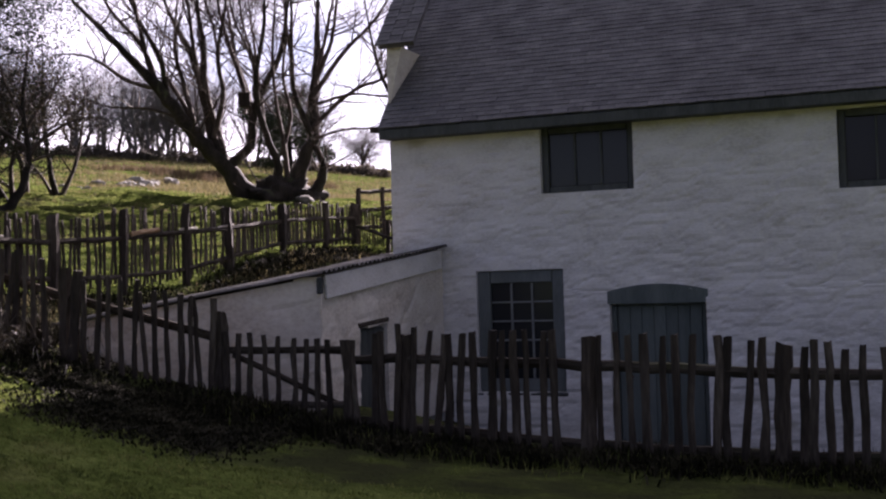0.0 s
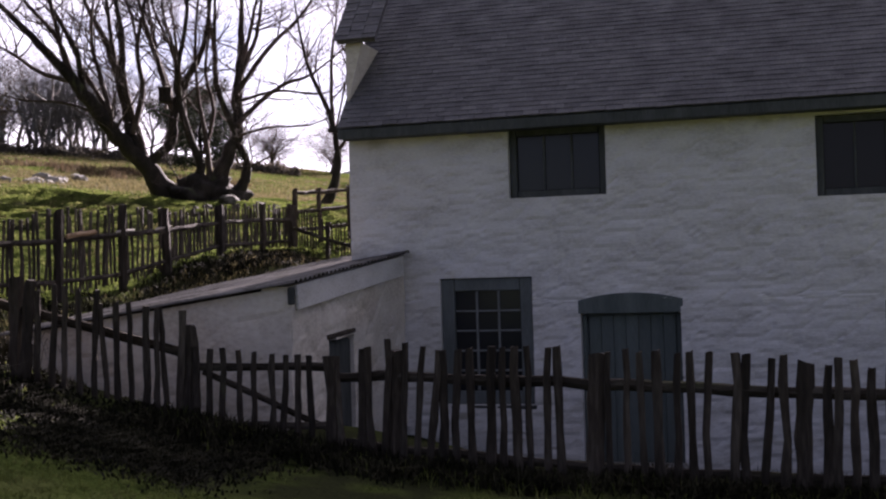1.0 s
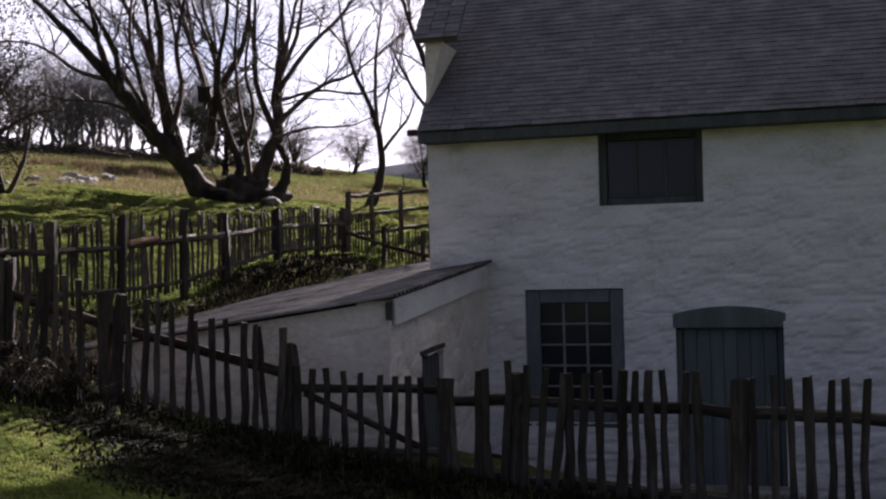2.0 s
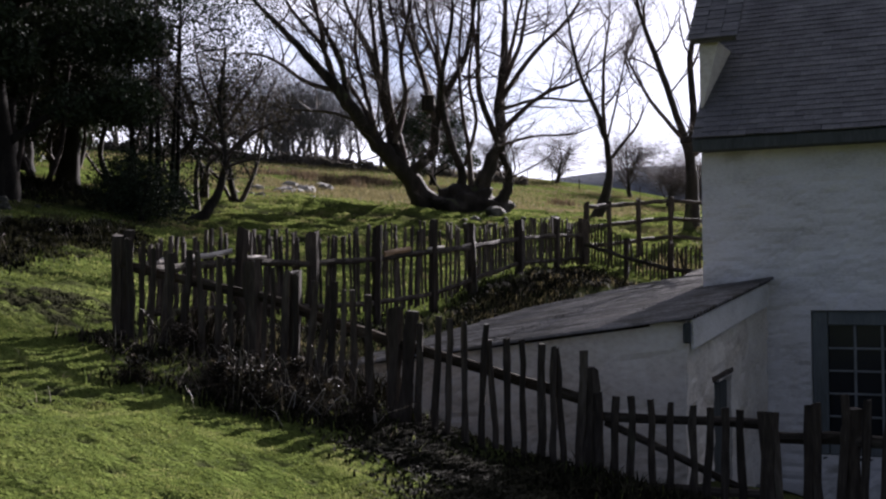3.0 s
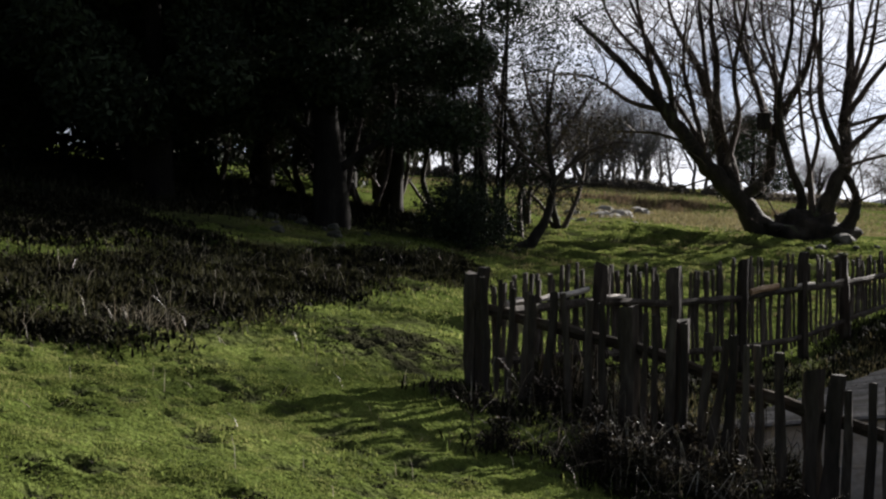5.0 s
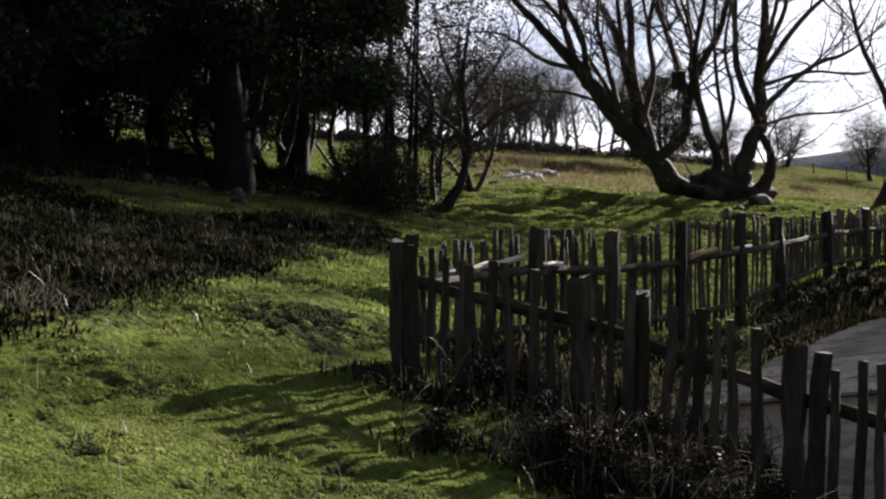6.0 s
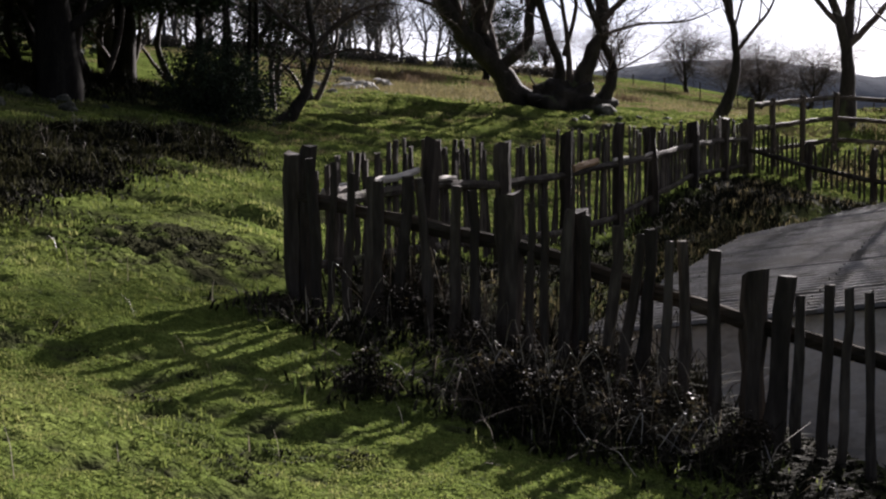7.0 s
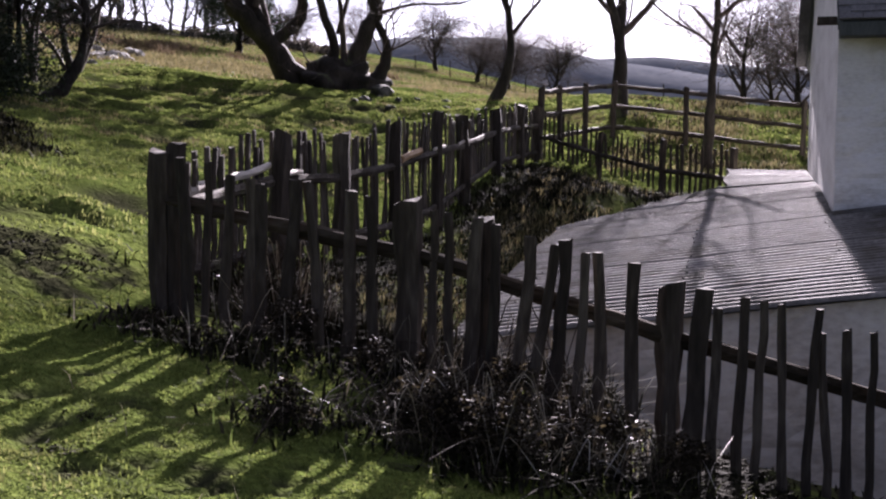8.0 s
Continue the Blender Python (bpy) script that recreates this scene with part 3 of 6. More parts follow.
GAUGE, WIDE = 0.085, 0.2
tile_me = bpy.data.meshes.new("slate")
tb = box_bm(-WIDE / 2 + 0.003, 0, 0, WIDE / 2 - 0.003, 0.17, 0.014, 0.0)
tb.to_mesh(tile_me)
tb.free()
tile_me.materials.append(SLATE)
rest_v, rest_f = [], []
tile_rnd = random.Random(11)
tiles = 0
rows_n = int(slope_len / GAUGE)
for r in range(rows_n):
    y, z = R_Y0 - 0.04 + r * GAUGE * math.cos(PITCH), R_Z0 - 0.03 + r * GAUGE * math.sin(PITCH)
    x = -0.025 + (WIDE / 2 if r % 2 else 0.0)
    while x < H_X1 + 0.1:
        m = Matrix.Translation((x + WIDE / 2, y, z + 0.012 + tile_rnd.uniform(0, 0.006))) @ Matrix.Rotation(PITCH - 0.075 + tile_rnd.uniform(-0.012, 0.012), 4, "X") @ Matrix.Rotation(tile_rnd.uniform(-0.012, 0.012), 4, "Z")
        if r < 20 and 0.2 < x < 3.3 and tiles < 300:
            ob = new("slate", tile_me)
            ob.parent = roof
            ob.matrix_basis = m
            tiles += 1
        else:
            n0 = len(rest_v)
            for vx, vy, vz in ((-WIDE / 2 + 0.003, 0, 0), (WIDE / 2 - 0.003, 0, 0), (WIDE / 2 - 0.003, 0.17, 0), (-WIDE / 2 + 0.003, 0.17, 0)):
                for h in (0, 0.014):
                    rest_v.append(m @ Vector((vx, vy, vz + h)))
            rest_f += [(n0 + 1, n0 + 3, n0 + 5, n0 + 7), (n0, n0 + 2, n0 + 3, n0 + 1), (n0 + 2, n0 + 4, n0 + 5, n0 + 3), (n0 + 6, n0, n0 + 1, n0 + 7)]
        x += WIDE
rest = listed("roof_covering", rest_v, rest_f, SLATE_REST, cottage)
tagged(rest, "courses of small dark slates", kind="stuff")
# back slope, never seen: plain courses
part("back_slates", box_bm(-0.16, 0, 0, H_X1 + 0.15, slope_len, 0.02, 0.0, None, Matrix.Translation((0, H_Y1 + 0.32, R_Z0 - 0.02)) @ Matrix.Rotation(math.pi - PITCH, 4, "X")), SLATE, cottage)


def window(o, cols, rows, deep, border, name="window", sill=True, frame_mat=DARK_WOOD, bar_mat=DARK_WOOD):
    x0, x1, z0, z1 = o
    win = part(name, box_bm(x0 + 0.004, deep + 0.05, z0 + 0.004, x1 - 0.004, deep + 0.06, z1 - 0.004, 0), GLASS, cottage, "dark small-paned timber window")
    for a, b, c, d, nm in ((x0, x0 + border, z0, z1, "stile"), (x1 - border, x1, z0, z1, "stile"), (x0 + border, x1 - border, z0, z0 + border, "bottom_rail"), (x0 + border, x1 - border, z1 - border, z1, "top_rail")):
        part(nm, box_bm(a + 0.004, deep - 0.03, c + 0.004, b - 0.001, deep + 0.045, d - 0.004, 0.01), frame_mat, win)
    ax0, ax1, az0, az1 = x0 + border, x1 - border, z0 + border, z1 - border
    for i in range(1, cols):
        x = ax0 + (ax1 - ax0) * i / cols
        part("mullion", box_bm(x - 0.014, deep, az0, x + 0.014, deep + 0.047, az1, 0.005), bar_mat, win)
    for j in range(1, rows):
        z = az0 + (az1 - az0) * j / rows
        part("glazing_bar", box_bm(ax0, deep + 0.003, z - 0.012, ax1, deep + 0.044, z + 0.012, 0.005), bar_mat, win)
    for i in range(cols):
        for j in range(rows):
            part("pane", box_bm(ax0 + (ax1 - ax0) * i / cols + 0.012, deep + 0.03, az0 + (az1 - az0) * j / rows + 0.01, ax0 + (ax1 - ax0) * (i + 1) / cols - 0.012, deep + 0.034, az0 + (az1 - az0) * (j + 1) / rows - 0.01, 0), GLASS, win)
    if sill:
        part("window_sill", box_bm(x0 - 0.02, -0.035, z0 - 0.05, x1 + 0.02, deep - 0.035, z0 - 0.003, 0.012), DARK_WOOD, win)
    return win


window(UP_1, 3, 1, 0.12, 0.09, sill=False)
window(UP_2, 3, 1, 0.12, 0.09, sill=False)
window(UP_3, 2, 1, 0.12, 0.09, sill=False)
window(LOW_1, 3, 5, 0.07, 0.17, frame_mat=WINDOW_PAINT, bar_mat=BAR_PAINT)
window(LOW_2, 3, 4, 0.07, 0.15, frame_mat=WINDOW_PAINT, bar_mat=BAR_PAINT)

# plank door in an arched opening
door = part("door", box_bm(2.99, 0.15, -0.5, 4.11, 0.185, 1.37, 0.004), GREEN_PAINT, cottage, "faded green plank door under an arched head")
for k in range(7):
    part("plank", box_bm(3.03 + k * 0.15, 0.125, -0.48, 3.03 + k * 0.15 + 0.146, 0.149, 1.33, 0.006), GREEN_PAINT, door)
bm = bmesh.new()
arch = [(2.925 + 1.25 * i / 24, door_head(2.95 + 1.2 * i / 24) + 0.032) for i in range(25)]
low = [bm.verts.new((x, -0.022, 1.36)) for x, z in arch]
top = [bm.verts.new((x, -0.022, z)) for x, z in arch]
low_b = [bm.verts.new((x, 0.2, 1.36)) for x, z in arch]
top_b = [bm.verts.new((x, 0.2, z)) for x, z in arch]
for i in range(24):
    bm.faces.new((low[i], low[i + 1], top[i + 1], top[i]))
    bm.faces.new((low[i], low_b[i], low_b[i + 1], low[i + 1]))
    bm.faces.new((top[i], top[i + 1], top_b[i + 1], top_b[i]))
bm.faces.new((low[0], top[0], top_b[0], low_b[0]))
bm.faces.new((low[-1], low_b[-1], top_b[-1], top[-1]))
part("arched_head_board", bm, GREEN_PAINT, door)
for x in (2.955, 4.09):
    part("door_post", box_bm(x, 0.085, -0.5, x + 0.055, 0.2, 1.34, 0.006), GREEN_PAINT, door)
part("latch", box_bm(3.12, 0.105, 0.42, 3.2, 0.124, 0.45, 0.004), RUST, door)
part("door_step", box_bm(2.9, -0.4, gz(3.5, -0.2) - 0.2, 4.2, -0.04, -0.42, 0.03), STONE, cottage, "worn stone doorstep")

# ---- lean-to shed ----
shed = thing("lean_to_shed", (-1.0, -1.2, 0.6), "low whitewashed lean-to shed with a corrugated sheet roof", "shed")
S_X0, S_X1, S_Y0, S_Y1 = -2.55, 0.70, -3.58, 1.1


def roof_z(x, y):
    return 1.83 + 0.139 * (x - 0.7) + 0.094 * (y + 3.6)


def shed_top(x, y):
    return roof_z(x, y) - 0.035


S_BASE = 0.0
slab("front_wall", ticks(S_X0, S_X1, 0.07), ticks(0, 1, 0.03), lambda u, v: True, lambda u, v: Vector((u, S_Y0, S_BASE + v * (shed_top(u, S_Y0) - S_BASE))), (0, -1, 0), 0.35, SHED_WASH, shed, "stained cream-washed shed front wall")
SD = (-2.66, -1.88, 1.24)
slab("side_wall", ticks(S_Y0, -0.03, 0.07, SD[0], SD[1]), ticks(0, 1, 0.03), lambda u, v: not (SD[0] < u < SD[1] and S_BASE + v * (shed_top(S_X1, u) - S_BASE) < SD[2]), lambda u, v: Vector((S_X1, u, S_BASE + v * (shed_top(S_X1, u) - S_BASE))), (1, 0, 0), 0.3, SHED_WASH, shed, "stained cream-washed shed side wall with a low doorway")
slab("side_wall", ticks(S_Y0, S_Y1, 0.1), ticks(0, 1, 0.05), lambda u, v: True, lambda u, v: Vector((S_X0, u, S_BASE + v * (shed_top(S_X0, u) - S_BASE))), (-1, 0, 0), 0.3, SHED_WASH, shed)
slab("back_wall", ticks(S_X0, -0.03, 0.12), ticks(0, 1, 0.06), lambda u, v: True, lambda u, v: Vector((u, S_Y1, S_BASE + v * (shed_top(u, S_Y1) - S_BASE))), (0, 1, 0), 0.3, SHED_WASH, shed)
sd = part("shed_door", box_bm(S_X1 - 0.09, SD[0] + 0.01, S_BASE, S_X1 - 0.05, SD[1] - 0.01, SD[2] - 0.03, 0.004), DARK_WOOD, shed, "dark boarded low door")
for k in range(5):
    part("plank", box_bm(S_X1 - 0.049, SD[0] + 0.02 + k * 0.15, S_BASE + 0.05, S_X1 - 0.03, SD[0] + 0.02 + k * 0.15 + 0.146, SD[2] - 0.05, 0.004), DARK_WOOD, sd)
part("door_lintel", box_bm(S_X1 - 0.2, SD[0] - 0.03, SD[2] - 0.02, S_X1 + 0.03, SD[1] + 0.03, SD[2] + 0.035, 0.01, None, Matrix.Translation((S_X1, SD[0], SD[2])) @ Matrix.Rotation(0.05, 4, "X") @ Matrix.Translation((-S_X1, -SD[0], -SD[2]))), OLD_WOOD, shed, "rough timber lintel")
# white boarding under the roof edge of the side wall
bm = box_bm(S_X1 + 0.03, -1.69, -0.125, S_X1 + 0.06, 1.69, 0.125, 0.006)
bmesh.ops.transform(bm, matrix=Matrix.Translation((0, -1.84, roof_z(S_X1, -1.84) - 0.148)) @ Matrix.Rotation(0.094, 4, "X"), verts=bm.verts)
part("barge_board", bm, LIMEWASH, shed, "white-painted board under the roof edge")
part("corner_bracket", box_bm(S_X1 - 0.0, S_Y0 - 0.07, 1.62, S_X1 + 0.06, S_Y0 - 0.01, 1.79, 0.012), DARK_WOOD, shed, "dark timber bracket at the roof corner")

# corrugated sheets: ridges run down the slope
WAVE = 0.115


def corrugated(name, x0, x1, y0, y1, z_of, label=""):
    nxs, nys = 12, int((y1 - y0) / WAVE * 10)
    verts, faces = [], []
    for j in range(nys + 1):
        y = y0 + (y1 - y0) * j / nys
        w = 0.0175 * math.sin(2 * math.pi * y / WAVE) + 0.003 * (1 - j / nys)
        for i in range(nxs + 1):
            lo = x0(y) if callable(x0) else x0
            x = lo + (x1 - lo) * i / nxs
            verts.append((x, y, z_of(x, y) + w + 0.006 * noise.noise(Vector((x * 1.3, y * 1.7, 4)))))
    for j in range(nys):
        for i in range(nxs):
            k = j * (nxs + 1) + i
            faces.append((k, k + 1, k + nxs + 2, k + nxs + 1))
    n0 = len(verts)
    verts += [(x, y, z - 0.004) for x, y, z in verts]
    faces += [tuple(n0 + q for q in f[::-1]) for f in faces]
    return listed(name, verts, faces, CEMENT_SHEET, shed, label, smooth=True)


R_X0, R_FRONT = -2.68, S_Y0 - 0.11
sheet_w = 6 * WAVE


def verge_x(y):
    """The slanting cut of the sheets at the back of the roof."""
    return -2.7 + (y - 1.25) / 0.95


for k in range(8):
    y0 = R_FRONT + k * sheet_w
    y1 = y0 + sheet_w + WAVE * 0.5
    mid = -1.1 + 0.05 * (k % 3)
    corrugated("roof_sheet", lambda y, k=k: max(R_X0 - 0.03 * (k % 2), verge_x(y)), mid + 0.12, y0, y1, lambda x, y, k=k: roof_z(x, y) + 0.003 * (k % 2), "weathered grey corrugated sheet")
    if y1 < 0.05:
        corrugated("roof_sheet", mid, 0.80, y0, y1, lambda x, y, k=k: roof_z(x, y) + 0.003 * (k % 2) + 0.006, "weathered grey corrugated sheet")
    elif y0 < 0.05:
        corrugated("roof_sheet", mid, -0.02, y0, y1, lambda x, y, k=k: roof_z(x, y) + 0.003 * (k % 2) + 0.006, "weathered grey corrugated sheet")
        corrugated("roof_sheet", -0.03, 0.80, y0, -0.03, lambda x, y, k=k: roof_z(x, y) + 0.003 * (k % 2) + 0.009)
    else:
        corrugated("roof_sheet", mid, -0.012, y0, y1, lambda x, y, k=k: roof_z(x, y) + 0.003 * (k % 2) + 0.006, "weathered grey corrugated sheet")
ROOF_BACK = R_FRONT + 8 * sheet_w
# nail heads along the laths
nail_bm = bmesh.new()
bmesh.ops.create_icosphere(nail_bm, subdivisions=1, radius=0.007)
nail_me = bpy.data.meshes.new("nail")
nail_bm.to_mesh(nail_me)
nail_bm.free()
nail_me.materials.append(CEMENT_SHEET)
for x in (-2.4, -1.2, -0.1):
    for k in range(16):
        y = R_FRONT + WAVE * 0.25 + k * WAVE * 2
        nail = new("nail", nail_me)
        nail.parent = shed
        nail.location = Vector((x + 0.008 * math.sin(k * 2.3), y, roof_z(x, y) + 0.02)) - Vector(shed.location)
# upper sheets behind, tilted towards the front
def upper_z(x, y):
    return roof_z(x, ROOF_BACK - 0.05) + 0.012 + (y - ROOF_BACK + 0.05) / (4.35 - ROOF_BACK) * (2.37 - roof_z(x, ROOF_BACK - 0.05))


for k in range(3):
    y0 = ROOF_BACK - 0.05 + k * 0.9
    left = lambda y: min(-1.0 + 0.03 * math.sin(y * 5), verge_x(y))
    corrugated("upper_roof_sheet", left, -0.015, y0, y0 + 0.94, lambda x, y, k=k: upper_z(x, y) + 0.004 * k, "sunlit corrugated sheet rising to the back")
slab("low_wall", ticks(-0.9, -0.05, 0.1), ticks(0, 1, 0.1), lambda u, v: True, lambda u, v: Vector((u, 1.9, 1.2 + v * 0.80)), (0, -1, 0), 0.2, LIMEWASH, shed)
slab("low_wall", ticks(-0.9, -0.05, 0.1), ticks(0, 1, 0.1), lambda u, v: True, lambda u, v: Vector((u, 4.2, 1.2 + v * 1.06)), (0, 1, 0), 0.2, LIMEWASH, shed)
for y in (-3.3, -2.4, -1.5):
    part("roof_nail_strip", box_bm(-2.7, y - 0.012, roof_z(-1, y) - 0.06, 0.72, y + 0.012, roof_z(-1, y) - 0.03, 0, None, Matrix.Translation((-1, y, roof_z(-1, y) - 0.045)) @ Matrix.Rotation(-0.138, 4, "Y") @ Matrix.Translation((1, -y, -roof_z(-1, y) + 0.045))), OLD_WOOD, shed)

# ---- fences of split pales ----


def stake(length, width, thick, seed, segs=5, taper=0.85):
    """A cleft, slightly crooked stake standing on z = 0, with a slanted sawn top."""
    r = random.Random(seed)
    bm = bmesh.new()
    rings = []
    bx = by = 0.0
    sides = 6
    for k in range(segs + 1):
        f = k / segs
        w, t = width * (1 + (taper - 1) * f) * r.uniform(0.86, 1.12), thick * r.uniform(0.85, 1.15)
        bx += r.uniform(-0.016, 0.016) * length
        by += r.uniform(-0.006, 0.006) * length
        ring = []
        for s in range(sides):
            a = 2 * math.pi * s / sides + 0.3
            q = r.uniform(0.85, 1.1)
            slant = 0.35 * width * math.cos(a) * (r.random() - 0.3) if k == segs else 0.0
            ring.append(bm.verts.new((bx + math.cos(a) * w / 2 * q, by + math.sin(a) * t / 2 * q, length * f + slant)))
        rings.append(ring)
    for a, b in zip(rings, rings[1:]):
        for s in range(sides):
            bm.faces.new((a[s], a[(s + 1) % sides], b[(s + 1) % sides], b[s]))
    bm.faces.new(rings[0][::-1])
    bm.faces.new(rings[-1])
    me = bpy.data.meshes.new("stake")
    bm.to_mesh(me)
    bm.free()
    return me


PALES = [stake(1.0, 0.074, 0.032, s) for s in range(14)]
for me in PALES:
    me.materials.append(OLD_WOOD)
POSTS = [stake(1.0, 0.15, 0.13, 100 + s, 6, 0.95) for s in range(5)]
for me in POSTS:
    me.materials.append(OLD_WOOD)


def log_between(name, a, b, radius, parent, seed, mat=RAIL_WOOD, label=""):
    """A cleft rail from a to b, knotty and a little bowed."""
    r = random.Random(seed)
    a, b = Vector(a), Vector(b)
    way = (b - a).normalized()
    side = way.cross(Vector((0, 0, 1))).normalized()
    up = side.cross(way)
    n, sides = max(4, int((b - a).length / 0.25)), 7
    verts, faces = [], []
    for k in range(n + 1):
        f = k / n
        c = a.lerp(b, f) + up * (r.uniform(-0.22, 0.22) * radius) + side * (r.uniform(-0.25, 0.25) * radius)
        for s in range(sides):
            g = 2 * math.pi * s / sides
            q = radius * r.uniform(0.8, 1.15)
            verts.append(c + side * math.cos(g) * q * 0.7 + up * math.sin(g) * q)
    for k in range(n):
        for s in range(sides):
            faces.append((k * sides + s, k * sides + (s + 1) % sides, (k + 1) * sides + (s + 1) % sides, (k + 1) * sides + s))
    faces += [tuple(range(sides))[::-1], tuple(n * sides + s for s in range(sides))]
    return listed(name, verts, faces, mat, parent, label)


def stand(name, me, parent, x, y, z, height, wide=1.0, lean=0.0, turn=0.0, tip=0.0):
    ob = new(name, me)
    ob.parent = parent
    ob.matrix_basis = Matrix.Translation(Vector((x, y, z)) - Vector(parent.location)) @ Matrix.Rotation(turn, 4, "Z") @ Matrix.Rotation(lean, 4, "Y") @ Matrix.Rotation(tip, 4, "X") @ Matrix.Diagonal((wide, wide, height, 1))
    return ob


def fence(label, posts, pale_gap, seed, rails=((0.75, 0.045),), pale_h=(0.78, 0.98), foot=0.1, side=-1, post_w=1.0, pale_w=1.0, group="split-pale garden fences", first=0, lean=0.024, rail_mat=RAIL_WOOD, known=None):
    """posts: (x, y, top) in order. Pales stand on the rails between them; rails: (share of the height, radius).
    known: for a bay, its pales one by one as (share of the bay, top, lean)."""
    r = random.Random(seed)
    x, y, _ = posts[0]
    th = thing("fence", (x, y, gz(x, y)), label, "fence", group)
    for k, (x, y, top) in list(enumerate(posts))[first:]:
        base = gz(x, y) - 0.15
        stand("post", POSTS[(k + seed) % len(POSTS)], th, x, y, base, top - base, post_w * r.uniform(0.85, 1.2), r.uniform(-0.04, 0.04), r.uniform(0, 6.28), r.uniform(-0.03, 0.03))
    for bay, ((x0, y0, t0), (x1, y1, t1)) in enumerate(zip(posts, posts[1:])):
        g0, g1 = gz(x0, y0), gz(x1, y1)
        run = math.hypot(x1 - x0, y1 - y0)
        nxv, nyv = -(y1 - y0) / run * side, (x1 - x0) / run * side
        for share, rad in rails:
            log_between("rail", (x0, y0, g0 + (t0 - g0) * share), (x1, y1, g1 + (t1 - g1) * share), rad, th, seed + int(run * 100) + int(share * 50), rail_mat)
        for f, top, tilt in (known or {}).get(bay, ()):
            px, py = x0 + (x1 - x0) * f + nxv * 0.055, y0 + (y1 - y0) * f + nyv * 0.055
            base = gz(px, py) + foot + r.uniform(-0.05, 0.03)
            stand("pale", PALES[r.randrange(len(PALES))], th, px, py, base, top - base, pale_w * r.uniform(0.82, 1.2), tilt, math.atan2(y1 - y0, x1 - x0) + r.uniform(-0.1, 0.1), r.gauss(0, 0.02))
        n = 0 if bay in (known or {}) else max(1, int(run / pale_gap) - 1)
        for i in range(n):
            f = (i + 1 + r.uniform(-0.13, 0.13)) / (n + 1)
            px, py = x0 + (x1 - x0) * f + nxv * 0.055, y0 + (y1 - y0) * f + nyv * 0.055
            base = gz(px, py) + foot + r.uniform(-0.05, 0.05)
            top = (t0 + (t1 - t0) * f) - (1 - r.uniform(*pale_h)) * (t0 - g0)
            stand("pale", PALES[r.randrange(len(PALES))], th, px, py, base, max(0.3, top - base), pale_w * r.uniform(0.82, 1.2), r.gauss(0, lean), math.atan2(y1 - y0, x1 - x0) + r.uniform(-0.2, 0.2), r.gauss(0, 0.03))
    return th


front = fence("weathered split-pale fence climbing the bank beside the shed", [(-3.87, -5.36, 2.58), (-2.47, -5.30, 2.33), (-1.15, -5.33, 1.94), (0.27, -4.86, 1.49)], 0.117, 3, pale_w=0.92, rails=((0.70, 0.045),), rail_mat=RAIL_DARK, foot=0.0, known={
    0: ((0.13, 2.55, 0.0), (0.2, 2.52, 0.05), (0.29, 2.46, 0.03), (0.38, 2.43, -0.02), (0.44, 2.41, 0.02), (0.51, 2.43, 0.06), (0.66, 2.43, -0.06), (0.76, 2.38, 0.04), (0.87, 2.35, 0.01)),
    1: ((0.1, 2.28, 0.02), (0.17, 2.27, 0.0), (0.24, 2.25, 0.05), (0.35, 2.22, 0.0), (0.43, 2.16, 0.06), (0.5, 2.13, 0.12), (0.58, 2.15, 0.07), (0.68, 2.09, 0.02), (0.75, 2.09, 0.01), (0.86, 2.05, 0.03)),
    2: ((0.15, 1.83, -0.01), (0.235, 1.88, 0.01), (0.295, 1.86, 0.04), (0.39, 1.84, 0.0), (0.46, 1.82, 0.05), (0.535, 1.7, -0.05), (0.61, 1.71, 0.0), (0.685, 1.7, 0.0), (0.76, 1.67, 0.03), (0.83, 1.65, 0.01), (0.89, 1.63, -0.05), (0.955, 1.62, 0.03)),
})
stand("post", POSTS[1], front, -3.79, -5.34, gz(-3.7, -5.4) - 0.1, 1.06, 0.85, 0.02, 1.0)
stand("post", POSTS[2], front, -2.07, -5.31, gz(-2.1, -5.3) - 0.1, 1.02, 0.72, 0.03, 1.4)
stand("pale", PALES[3], front, -1.04, -5.36, gz(-1, -5.4) - 0.05, 0.93, 1.5, 0.04, 0.3)
